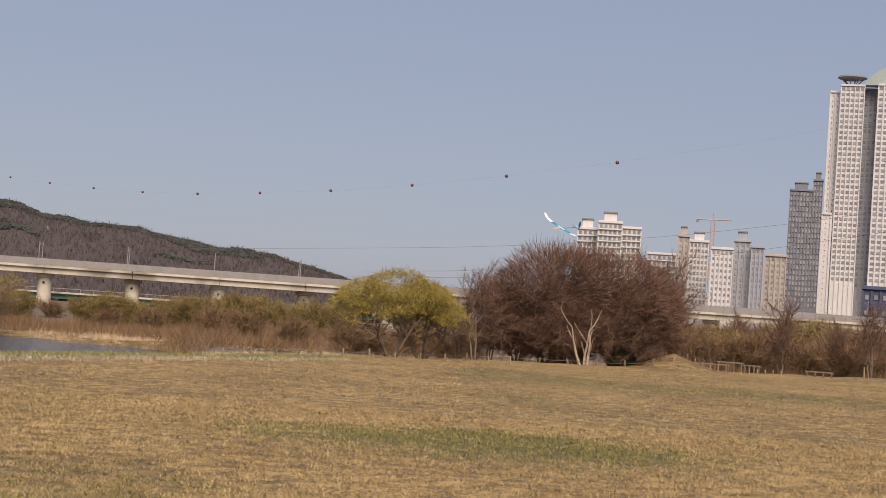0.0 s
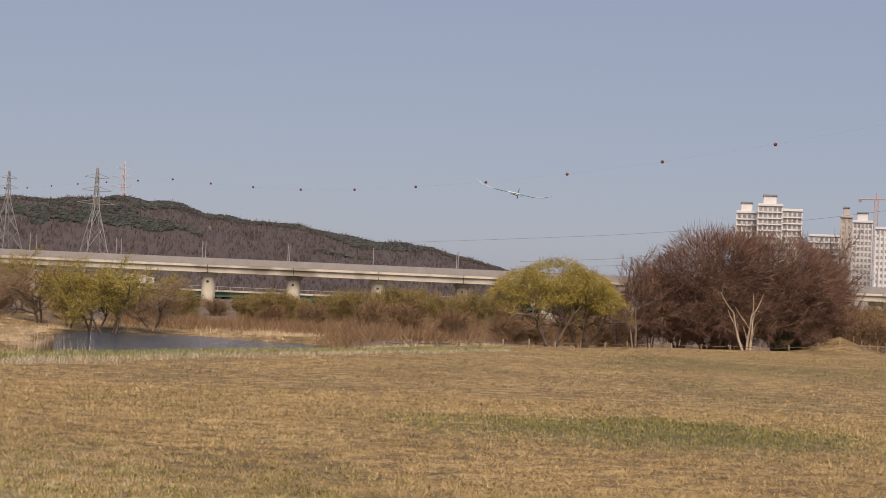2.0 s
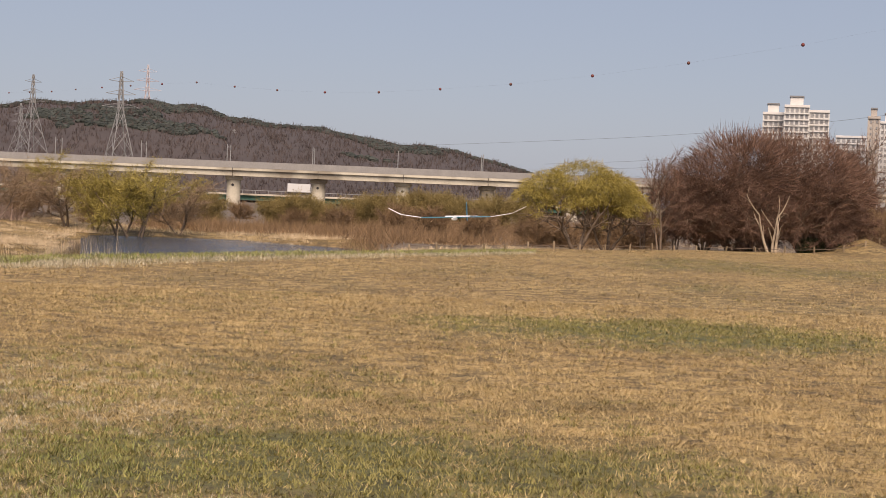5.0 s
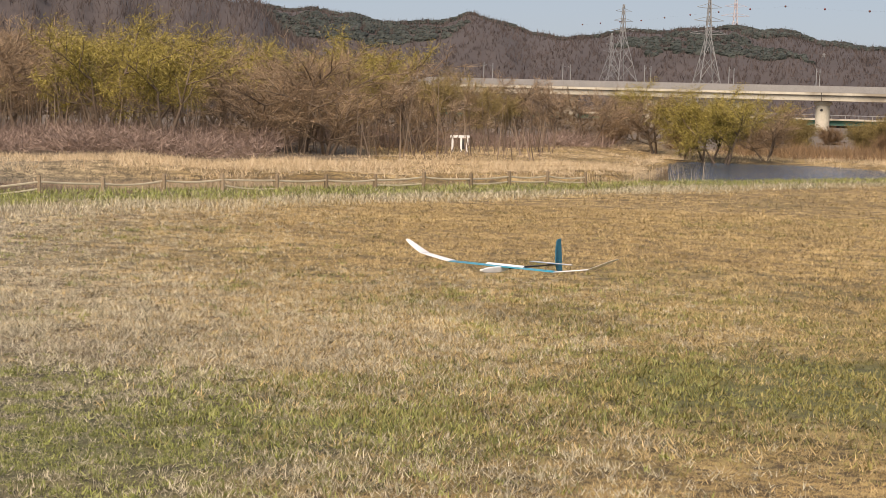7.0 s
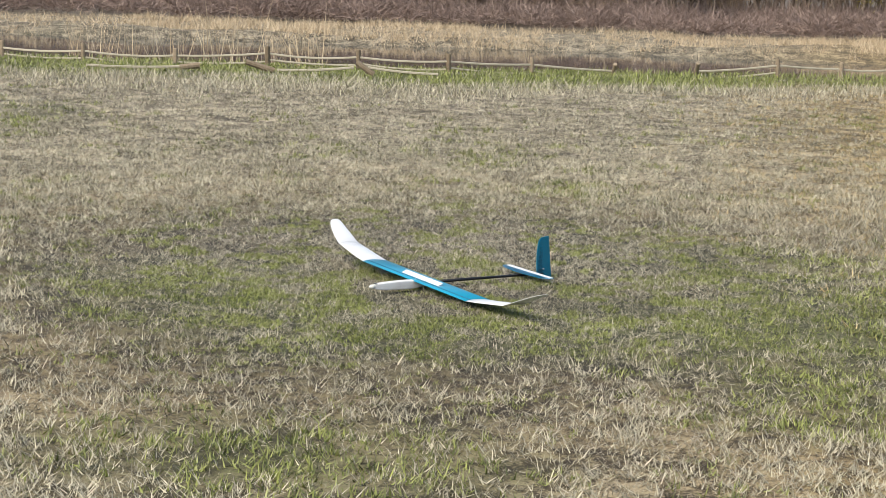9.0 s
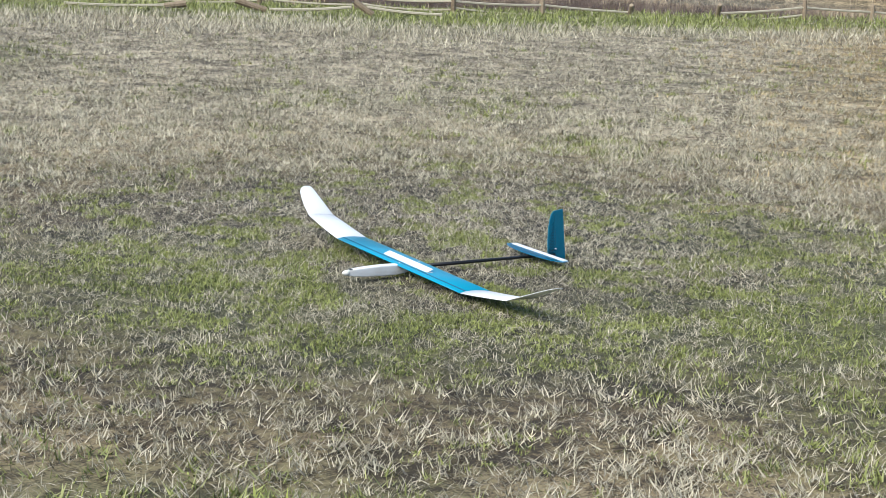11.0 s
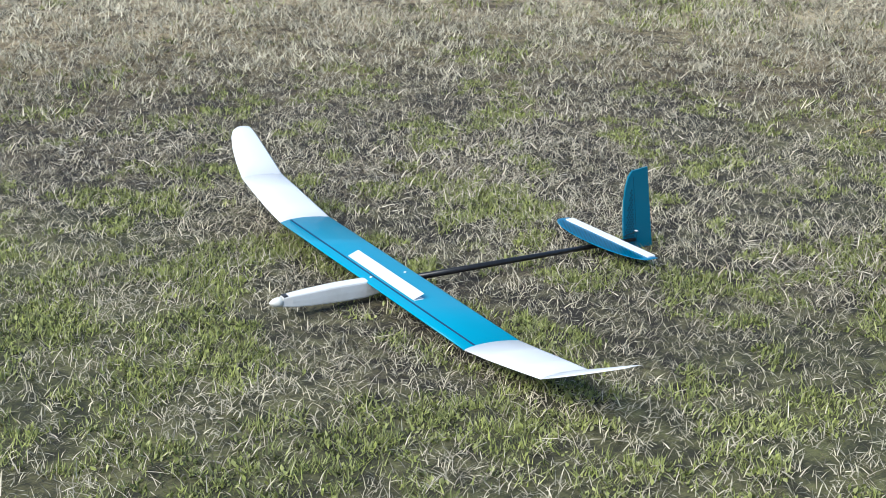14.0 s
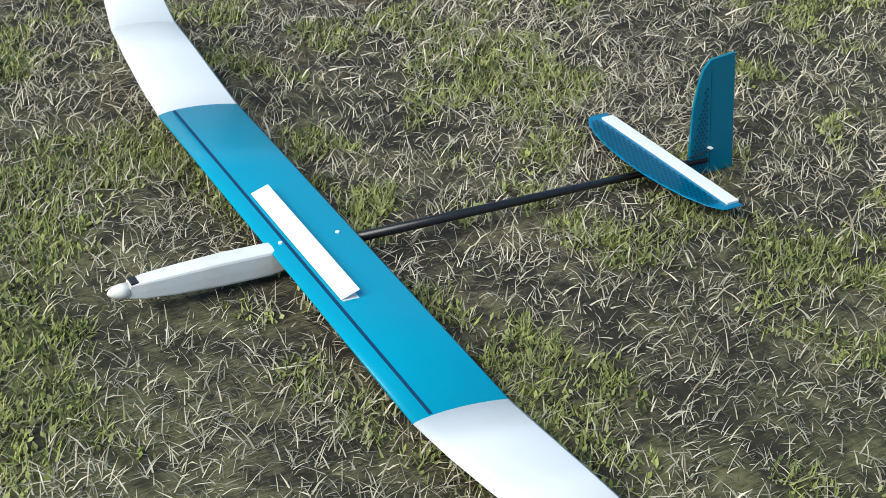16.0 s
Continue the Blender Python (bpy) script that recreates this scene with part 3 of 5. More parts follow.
def make_fence():
    rng = random.Random(4)
    f = tagged(new("rope_fence"), "low log-post fence with pale sagging rails along the river bank", "fence")
    yaw, posts = 68.0, []
    while yaw > 21.0:
        d = lerp(EDGE, yaw) + 0.1
        p = polar(yaw, d, ground_z(yaw, d))
        posts.append((p, yaw))
        q = yaw
        while (polar(q, lerp(EDGE, q) + 0.1) - polar(yaw, d)).length < (1.24 if yaw < 43 else 1.47):
            q -= 0.05
        yaw = q
    tops = []
    for p, yaw in posts:
        fallen = 43.5 < yaw < 47.5
        h = 0.29 + rng.uniform(-0.05, 0.05)
        fence_post(f, p, h, rng.uniform(-0.5, 0.5) + (4 if fallen else 0))
        tops.append((p + Vector((0, 0, (h - 0.12) * (0.35 if fallen else 1))), yaw, fallen))
    for (a, ya, fa), (b, yb, fb) in zip(tops, tops[1:]):
        if fa and fb:
            continue
        part("rail", sagging([a, b], rng.uniform(0.01, 0.045), 0.018), M_ROPE, f)
        if rng.random() < 0.6:
            part("rail", sagging([a - Vector((0, 0, 0.10)), b - Vector((0, 0, 0.11 + rng.uniform(0, 0.05)))], rng.uniform(0.02, 0.05), 0.015), M_ROPE, f)
    # rails and posts of an older run, fallen in the grass
    old = tagged(new("fallen_fence"), "fallen pale fence rails and posts lying in rough grass", "fence")
    lying = lambda y, h: polar(y, 24.9, ground_z(y, 24.9) + h)
    for y0, h0, y1, h1 in ((65.2, 0.06, 61.8, 0.07), (58.6, 0.05, 55.9, 0.12), (55.4, 0.13, 52.9, 0.06)):
        part("rail", sagging([lying(y0, h0), lying(y1, h1)], 0.02, 0.02), M_ROPE, old)
    for y0, h0, y1, h1 in ((59.7, 0.16, 58.7, 0.03), (55.8, 0.20, 55.2, 0.02), (62.0, 0.05, 61.3, 0.09)):
        bm = bmesh.new()
        add_tube(bm, lying(y0, h0), lying(y1, h1), 0.045, 0.05, 9)
        part("post", bm, M_LOG, old)
    # older dark posts further along
    f2 = tagged(new("post_fence"), "far row of short dark fence posts with a thin rail", "fence")
    yaw, last = 7.5, None
    while yaw > -8.5:
        d = lerp(EDGE, yaw) + 1
        p = polar(yaw, d, ground_z(yaw, d))
        fence_post(f2, p, 0.26 + rng.uniform(-0.05, 0.06), rng.uniform(-1, 1))
        top = p + Vector((0, 0, 0.19))
        if last:
            part("rail", sagging([last, top], 0.04, 0.012), M_BARK, f2)
        last = top
        q = yaw
        while (polar(q, lerp(EDGE, q) + 1) - polar(yaw, d)).length < 1.6:
            q -= 0.02
        yaw = q


make_fence()


# ---- viaducts ----
def on_bridge(s, off=0.0, z=0.0, D=405.0, base=8.0):
    """A point s metres to the left of the foot of the perpendicular, off metres beyond."""
    a = radians(base)
    fwd, left = Vector((-math.sin(a), math.cos(a), 0)), Vector((-math.cos(a), -math.sin(a), 0))
    return fwd * (D + off) + left * s + Vector((0, 0, z))


def bridge_frame(D=405.0, base=8.0):
    return Matrix.Translation(on_bridge(0, 0, 0, D, base)) @ Matrix.Rotation(radians(base) + math.pi, 4, "Z")


BARRIER_POST = bpy.data.meshes.new("barrier_post")
_bm = box(-0.08, 0.08, -0.07, 0.07, -1.35, 0.05)
_bm.to_mesh(BARRIER_POST)
_bm.free()
BARRIER_POST.materials.append(M_BARRIER)


def make_viaduct():
    v = tagged(new("rail_viaduct"), "long pale concrete railway viaduct on round piers", "viaduct")
    v.matrix_basis = bridge_frame()
    # local x runs to the left of the view, y towards the camera
    top = lambda s: 9.33
    span = 21.2
    s0 = 405 * math.tan(radians(2.04 - 8.0)) - 1.45
    for i in range(-13, 16):
        s = s0 + i * span
        z0, z1 = top(s), top(s + span)
        me = bmesh.new()
        for a, b, y0, y1 in (((-0.0), 0.62, -4.6, 4.6), (0.62, 2.0, -3.9, 3.9)):
            vs = [me.verts.new(p) for p in ((s + 0.06, y0, z0 - 1.6 - a), (s + span - 0.06, y0, z1 - 1.6 - a), (s + span - 0.06, y1, z1 - 1.6 - a), (s + 0.06, y1, z0 - 1.6 - a),
                                            (s + 0.06, y0, z0 - 1.6 - b), (s + span - 0.06, y0, z1 - 1.6 - b), (s + span - 0.06, y1, z1 - 1.6 - b), (s + 0.06, y1, z0 - 1.6 - b))]
            for q in ((0, 1, 2, 3), (7, 6, 5, 4), (4, 5, 1, 0), (5, 6, 2, 1), (6, 7, 3, 2), (7, 4, 0, 3)):
                me.faces.new([vs[k] for k in q])
        bmesh.ops.recalc_face_normals(me, faces=me.faces)
        part("girder", me, M_CONCRETE, v)
        for y in (-4.5, 4.5):
            bar = bmesh.new()
            for (za, zb, t) in ((1.6, 0.55, 0.14), (0.55, 0.0, 0.07)):
                vs = [bar.verts.new(p) for p in ((s, y - t, z0 - za), (s + span, y - t, z1 - za), (s + span, y + t, z1 - za), (s, y + t, z0 - za),
                                                 (s, y - t, z0 - zb), (s + span, y - t, z1 - zb), (s + span, y + t, z1 - zb), (s, y + t, z0 - zb))]
                for q in ((3, 2, 1, 0), (4, 5, 6, 7), (0, 1, 5, 4), (1, 2, 6, 5), (2, 3, 7, 6), (3, 0, 4, 7)):
                    bar.faces.new([vs[k] for k in q])
            part("parapet", bar, M_BARRIER if y < 0 else M_BARRIER, v, "grey parapet barrier")
        # posts along the barrier
        for k in range(6):
            x = s + (k + 0.5) * span / 6
            part("barrier_post", BARRIER_POST, None, v, at=pose(x, 4.64, top(x)))
        gz = -3.4
        bm = bmesh.new()
        add_tube(bm, (s, 0, gz), (s, 0, z0 - 4.75), 1.75, 1.75, 20)
        add_tube(bm, (s, 0, z0 - 4.75), (s, 0, z0 - 4.40), 1.75, 2.25, 20)
        add_tube(bm, (s, 0, z0 - 4.40), (s, 0, z0 - 3.75), 2.25, 2.25, 20)
        add_tube(bm, (s, 0, z0 - 3.745), (s, 0, z0 - 3.605), 1.5, 1.5, 12)
        pier = part("pier", bm, M_CONCRETE, v, "round concrete pier")
        bm = bmesh.new()
        add_tube(bm, (s + 0.1, 1.70, z0 - 5.85), (s + 0.1, 1.80, z0 - 5.85), 0.34, 0.34, 10)
        part("drain", bm, M_BLACK, pier, "dark round drain opening")
        # catenary mast
        for y in (-3.9, 3.9):
            bm = bmesh.new()
            add_tube(bm, (s + 1.5, y, z0 - 1.7), (s + 1.5, y, z0 + 4.2), 0.13, 0.10, 6)
            add_tube(bm, (s + 1.5, y, z0 + 3.2), (s + 1.5, y * 0.4, z0 + 3.6), 0.06, 0.06, 5)
            part("catenary_mast", bm, M_STEEL, v, "grey steel catenary mast")


def make_low_bridge():
    v = tagged(new("girder_bridge"), "low green steel girder road bridge behind the viaduct", "bridge")
    v.matrix_basis = bridge_frame(470.0, 8.0) @ pose(0, 0, 1.1)
    for i in range(-5, 9):
        s = i * 26.0
        part("girder", box(s + 0.05, s + 25.95, -3.5, 3.5, -1.6, -0.2), M_GREENSTEEL, v)
        part("deck", box(s + 0.05, s + 25.95, -5, 5, -0.196, 0.3), M_CONCRETE, v, "pale concrete deck edge")
        for k in range(7):
            part("rail_post", box(s + k * 3.7, s + k * 3.7 + 0.14, 4.6, 4.7, 0.3, 1.2), M_STEEL, v)
        part("rail", box(s + 0.02, s + 25.98, 4.58, 4.72, 1.2, 1.35), M_STEEL, v)
        for y in (-2.5, 2.5):
            bm = bmesh.new()
            add_tube(bm, (s, y, -5.2), (s, y, -1.6), 0.75, 0.75, 12)
            part("pier", bm, M_CONCRETE, v)


make_viaduct()
make_low_bridge()


# ---- trees ----
class Wood:
    """Collects tapered limbs and thin twigs."""

    def __init__(self, seed):
        self.rng = random.Random(seed)
        self.v, self.f, self.tv, self.tf = [], [], [], []

    def jitter(self, k):
        r = self.rng
        return Vector((r.uniform(-k, k), r.uniform(-k, k), r.uniform(-k, k)))

    def tube(self, a, b, r0, r1, sides=5):
        q = (b - a).to_track_quat("Z", "Y").to_matrix()
        n = len(self.v)
        for c, r in ((a, r0), (b, r1)):
            for k in range(sides):
                t = 2 * math.pi * k / sides
                self.v.append(c + q @ Vector((r * math.cos(t), r * math.sin(t), 0)))
        for k in range(sides):
            self.f.append((n + k, n + (k + 1) % sides, n + sides + (k + 1) % sides, n + sides + k))

    def twig(self, p, d, length, width):
        side = d.cross(self.jitter(1.0))
        if side.length < 1e-4:
            return
        side = side.normalized() * width / 2
        n = len(self.tv)
        self.tv += [p - side, p + side, p + d * length]
        self.tf.append((n, n + 1, n + 2))

    def leaf(self, p, d, length, width):
        side = d.cross(self.jitter(1.0)).normalized() * width / 2
        n = len(self.tv)
        self.tv += [p + side, p - side, p + d * length]
        self.tf.append((n, n + 1, n + 2))


def grow(seed, height, stems, lean, radius, levels, kids, up, twigs, twig_len, twig_width, bare=0.25, leaves=0, leaf_len=0.2, leaf_width=0.03, droop=0.0, ratio=0.62):
    w = Wood(seed)
    r = w.rng

    def branch(p, d, length, rad, lev):
        q = p
        for s in range(3):
            d = (d + w.jitter(0.20) + Vector((0, 0, up))).normalized()
            e = q + d * (length / 3)
            w.tube(q, e, rad * (1 - 0.22 * s), rad * (1 - 0.22 * (s + 1)), 6 if lev == levels else 4 if lev else 3)
            q = e
            if lev > 0 and (lev < levels or (s + 1) / 3 > bare):
                for _ in range(kids):
                    side = d.cross(w.jitter(1.0)).normalized()
                    cd = (d * r.uniform(0.45, 0.9) + side * r.uniform(0.6, 1.0)).normalized()
                    branch(q, cd, length * ratio * r.uniform(0.75, 1.15), rad * 0.5, lev - 1)
            if lev <= 1:
                for _ in range(twigs):
                    td = (d + w.jitter(0.9) + Vector((0, 0, -droop))).normalized()
                    b = q - d * (length / 3) * r.random()
                    L = twig_len * r.uniform(0.5, 1.25)
                    w.twig(b, td, L, twig_width)
                    for _ in range(leaves):
                        w.leaf(b + td * L * r.random() + w.jitter(0.12), (w.jitter(0.7) + Vector((0, 0, -0.25 - droop))).normalized(), leaf_len * r.uniform(0.6, 1.3), leaf_width)

    for i in range(stems):
        a = 2 * math.pi * (i + r.random() * 0.7) / stems
        d = Vector((math.cos(a) * lean * r.uniform(0.3, 1.1), math.sin(a) * lean * r.uniform(0.3, 1.1), 1)).normalized()
        branch(Vector((math.cos(a) * radius * 1.8, math.sin(a) * radius * 1.8, -0.15)) if stems > 1 else Vector((0, 0, -0.15)), d, height * r.uniform(0.5, 0.62), radius, levels)
    # bring the tree to its height
    top = max(p.z for p in w.tv)
    k = height / top
    for arr in (w.v, w.tv):
        for p in arr:
            p *= k
    return w


def dome(w, rx, rz, zc, n, length, width, hang, low=-0.25, off=(0, 0), seed=1):
    """Outer shell of fine shoots that rounds a crown: upward and outward, or hanging."""
    r = random.Random(seed)
    for _ in range(n):
        z = r.uniform(low, 1.0)
        a = r.uniform(0, 2 * math.pi)
        q = math.sqrt(max(0.0, 1 - z * z))
        k = r.uniform(0.72, 1.0) * (1 + 0.13 * noise.noise((math.cos(a) * 2.2, math.sin(a) * 2.2, z * 2.5 + seed)))
        p = Vector((off[0] + rx * q * math.cos(a) * k, off[1] + rx * q * math.sin(a) * k, zc + rz * z * k))
        d = Vector((q * math.cos(a), q * math.sin(a), z)) * (1 - hang) + Vector((0, 0, -1.2 * hang)) + w.jitter(0.45)
        w.twig(p, d.normalized(), length * r.uniform(0.5, 1.3), width)
    return w


def tree(name, label, w, bark, crown, group="", category="tree"):
    t = tagged(new(name), label, category, group)
    part("trunk", mesh_of("trunk", w.v, w.f, bark, True), None, t)
    part("crown", mesh_of("crown", w.tv, w.tf, crown), None, t)
    return t


def plant(proto, yaw, d, scale, turn, label="", used=[]):
    z = ground_z(yaw, d)
    m = Matrix.Translation(polar(yaw, d, z)) @ Matrix.Rotation(turn, 4, "Z")
    if proto.name not in used:
        used.append(proto.name)
        ob = proto
        ob.matrix_basis = m
    else:
        ob = copy_thing(proto, m)
    ob.scale = (scale, scale, scale) if not isinstance(scale, tuple) else scale
    if label:
        ob["label"] = label
    return ob


rngT = random.Random(21)
# the large bare thicket at the edge of the field
big_a = tree("bare_tree", "broad many-stemmed bare tree with dense reddish-brown twigs", dome(grow(3, 5.6, 8, 0.66, 0.13, 3, 2, 0.05, 9, 0.6, 0.022, bare=0.15, ratio=0.66), 2.9, 2.9, 3.0, 4200, 0.5, 0.024, 0.0, -0.1), M_BARK, M_TWIG, "thicket at the field edge")
big_b = tree("bare_tree", "rounded bare tree with fine dark brown twigs", dome(grow(5, 5.2, 7, 0.6, 0.12, 3, 2, 0.06, 9, 0.55, 0.022, bare=0.15, ratio=0.66), 2.5, 2.7, 2.8, 3800, 0.5, 0.024, 0.0, -0.1, seed=2), M_BARK, M_TWIG, "thicket at the field edge")
for yaw, d, s, p in ((-3.9, 76, 0.98, big_a), (-5.1, 78, 1.03, big_b), (-2.9, 76, 0.86, big_b), (-6.3, 78, 0.94, big_a), (-7.4, 79, 0.76, big_b), (-4.5, 80, 1.0, big_a)):
    plant(p, yaw, d, s, rngT.uniform(0, 6.28))
pale = tree("dead_tree", "small pale leafless tree with bare forked limbs", grow(11, 3.2, 3, 0.32, 0.085, 1, 1, 0.25, 1, 0.5, 0.02, bare=0.3), M_PALEBARK, M_PALEBARK)
plant(pale, -5.25, 73.3, 0.92, 0.6)
upright = tree("upright_bare_tree", "slender upright bare tree with reddish twigs", grow(13, 5.2, 3, 0.25, 0.06, 2, 2, 0.22, 9, 0.6, 0.018, bare=0.15), M_BARK, M_TWIG, "slender trees by the thicket")
for yaw, d, s in ((-1.35, 72, 0.92), (-1.9, 75, 0.88), (-0.75, 74, 0.66), (-7.3, 95, 1.45), (-8.0, 96, 1.5), (-7.65, 99, 1.35), (-8.5, 98, 1.05), (-12.1, 92, 1.0), (-15.1, 92, 0.95), (-10.6, 100, 0.8), (-14.0, 96, 0.75)):
    plant(upright, yaw, d, s, rngT.uniform(0, 6.28))
wil = grow(17, 3.5, 4, 0.55, 0.085, 2, 3, 0.04, 7, 0.5, 0.016, bare=0.55, leaves=3, leaf_len=0.15, leaf_width=0.03, droop=0.2)
for rx, rz, zc, n, off, sd in ((1.55, 1.05, 2.5, 6400, (0.2, 0.0), 1), (1.15, 0.85, 2.25, 3400, (-1.15, 0.3), 4), (1.2, 0.9, 2.3, 3400, (1.2, -0.3), 6), (0.8, 0.5, 1.95, 1300, (-1.9, 0.1), 8), (0.8, 0.5, 2.0, 1300, (2.0, 0.0), 9)):
    dome(wil, rx, rz, zc, n, 0.24, 0.015, 0.42, -0.05, off=off, seed=sd)
# the crown hangs in clumps over a clear stem
kept = [k for k in range(len(wil.tf)) if wil.tv[3 * k].z + 0.9 * noise.noise(wil.tv[3 * k] * 1.3) > 1.75 and noise.noise(wil.tv[3 * k] * 2.4 + Vector((5, 0, 0))) > -0.32]
wil.tv = [wil.tv[3 * k + j] for k in kept for j in range(3)]
wil.tf = [(3 * k, 3 * k + 1, 3 * k + 2) for k in range(len(kept))]
willow = tree("willow_tree", "willow with a rounded yellow-green crown of new buds", wil, M_BARK, M_WILLOW)
plant(willow, 1.6, 64.5, 1.0, 0.4)
plant(willow, 0.5, 66.0, 0.86, 2.4, "smaller yellow-green willow beside the larger one")
ever = tree("evergreen_bush", "low dark evergreen bush at the foot of the thicket", grow(19, 1.3, 8, 0.9, 0.03, 1, 4, 0.0, 16, 0.3, 0.01, bare=0.0, leaves=4, leaf_len=0.12, leaf_width=0.06), M_BARK, M_EVERGREEN, category="bush")
plant(ever, -6.5, 77.5, 0.7, 0.0)
plant(ever, -7.1, 78.5, 0.7, 1.0)

# far bank: budding willows, brown bare trees, olive bushes
bare_a = tree("riverside_tree", "bare riverside tree with a hazy brown crown", grow(23, 5.6, 3, 0.42, 0.085, 2, 2, 0.08, 13, 0.75, 0.016, bare=0.2), M_BARK, M_BUSH, "trees on the far bank")
bare_b = tree("riverside_tree", "leaning bare tree with grey forked trunks and olive buds", grow(29, 5.4, 4, 0.5, 0.075, 2, 2, 0.08, 9, 0.85, 0.016, bare=0.35, leaves=3, leaf_len=0.15, leaf_width=0.028), M_BARK, M_OLIVE, "trees on the far bank")
bud = tree("budding_willow", "riverside willow with a bright yellow-green budding crown", grow(31, 5.8, 3, 0.4, 0.085, 2, 2, 0.12, 8, 0.7, 0.016, bare=0.4, leaves=4, leaf_len=0.16, leaf_width=0.032, droop=0.2), M_BARK, M_WILLOW, "trees on the far bank")
FOREST_TOP = [(15, 1.1), (17, 1.35), (21.5, 1.40), (23, 1.55), (25, 1.6), (28.1, 1.9), (28.8, 2.5), (30, 2.9), (36, 3.25), (38.6, 3.3), (42, 3.3), (50, 3.4), (70, 3.4)]
yaw = 69.0
while yaw > 15.0:
    d = lerp(FAR_SHORE, yaw) + (rngT.choice((17, 26, 38)) if yaw < 60 else 34) + rngT.uniform(-3, 4)
    if yaw < 28:
        d = rngT.choice((82, 93)) + rngT.uniform(-2, 3)
    h = 1.694 + d * math.tan(radians(lerp(FOREST_TOP, yaw))) - ground_z(yaw, d)
    p = rngT.choice((bare_a, bare_a, bare_a, bare_b))
    if (28.5 < yaw < 33.5 or 34.5 < yaw < 40) and rngT.random() < 0.5 and d > lerp(FAR_SHORE, yaw) + 15 or yaw < 22.5 and rngT.random() < 0.35:
        p = bud
    base = 5.6 if p is bare_a else 5.4 if p is bare_b else 5.8
    s = h / base * rngT.uniform(0.80, 1.02)
    plant(p, yaw, d, (s * 1.4, s * 1.4, s), rngT.uniform(0, 6.28))
    yaw -= rngT.uniform(0.42, 0.70) * (1.0 if 28 < yaw < 54 else 1.35)
bush = tree("olive_bush", "rounded many-stemmed willow bush in olive bud", grow(37, 3.2, 9, 0.85, 0.035, 1, 3, 0.08, 18, 0.7, 0.018, bare=0.05, leaves=4, leaf_len=0.14, leaf_width=0.030), M_BARK, M_OLIVE, "bushes before the viaduct", "bush")
brown = tree("brown_bush", "rounded leafless bush of fine brown twigs", grow(41, 2.6, 10, 0.95, 0.03, 1, 3, 0.06, 22, 0.6, 0.018, bare=0.05), M_BARK, M_SCRUB, "bushes before the viaduct", "bush")
for yaw, d, s, p in ((12.3, 96, 0.86, bush), (11.5, 93, 0.95, bush), (10.8, 98, 0.85, bush), (9.3, 95, 0.98, bush), (8.6, 92, 0.95, bush), (7.1, 94, 1.0, bush), (6.3, 97, 0.95, bush), (5.5, 92, 0.85, bush), (4.4, 95, 1.0, bush),
                     (3.4, 98, 0.9, bush), (14.8, 100, 0.95, bush), (16.4, 98, 0.9, bush), (15.6, 96, 0.8, brown), (13.5, 110, 0.7, brown), (10.0, 84, 0.8, brown), (8.0, 83, 0.85, brown), (6.7, 82, 0.8, brown), (5.1, 80, 0.85, brown),
                     (3.0, 80, 0.75, brown), (2.2, 82, 0.8, brown), (-0.3, 80, 0.8, brown), (11.6, 84, 0.7, brown), (-1.2, 84, 0.8, brown), (0.8, 84, 0.9, brown), (18.5, 92, 0.9, brown), (21.0, 90, 0.85, brown)):
    low = 0.88 if yaw > 3 else 1.0
    plant(p, yaw, d + (8 if yaw > 9.5 and d < 90 else 0), s * low, rngT.uniform(0, 6.28))
yaw = -8.3
while yaw > -24:
    d = rngT.uniform(92, 108)
    h = 1.694 + d * math.tan(radians(rngT.uniform(0.45, 0.95))) - ground_z(yaw, d)
    plant(rngT.choice((brown, brown, bush)), yaw, d, (h / 2.9, h / 2.9, h / 2.9), rngT.uniform(0, 6.28))
    yaw -= rngT.uniform(0.5, 0.85)
yaw = -7.6
while yaw > -24:
    d = rngT.uniform(112, 128)
    h = 1.694 + d * math.tan(radians(rngT.uniform(0.75, 1.15))) - ground_z(yaw, d)
    plant(rngT.choice((brown, brown, bush)), yaw, d, (h / 2.6, h / 2.6, h / 2.9), rngT.uniform(0, 6.28), "tall olive-brown bush in the belt below the city")
    yaw -= rngT.uniform(0.6, 0.95)


# ---- low brush and dry growth ----
def scatter(name, label, category, material, items, width):
    """Upright tapering stalks from rows (point, direction, length)."""
    v, f = [], []
    r = random.Random(len(items))
    for p, d, L in items:
        side = d.cross(Vector((r.uniform(-1, 1), r.uniform(-1, 1), r.uniform(-1, 1)))).normalized() * width * r.uniform(0.6, 1.3)
        n = len(v)
        v += [p - side, p + side, p + d * L]
        f.append((n, n + 1, n + 2))
    return tagged(new(name, mesh_of(name, v, f, material)), label, category, kind="stuff")


def stalks(n, yaws, offs, base, heights, lean, seed, clump=0.0, rest=0.02):
    r = random.Random(seed)
    out = []
    while len(out) < n:
        yaw = r.uniform(*yaws)
        d = lerp(base, yaw) + r.uniform(*offs)
        k = 1
        if clump:
            k = r.randint(8, 26)
        hh = r.uniform(*heights)
        c = polar(yaw, d)
        if clump and noise.noise((c.x * 0.12, c.y * 0.12, 9.0)) < -0.05 and r.random() < 0.7:
            continue
        z = ground_z(yaw, d) - rest
        for _ in range(k):
            p = Vector((c.x + r.gauss(0, clump), c.y + r.gauss(0, clump), z))
            dr = Vector((r.gauss(0, lean), r.gauss(0, lean), 1)).normalized()
            out.append((p, dr, hh * r.uniform(0.5, 1.1)))
    return out


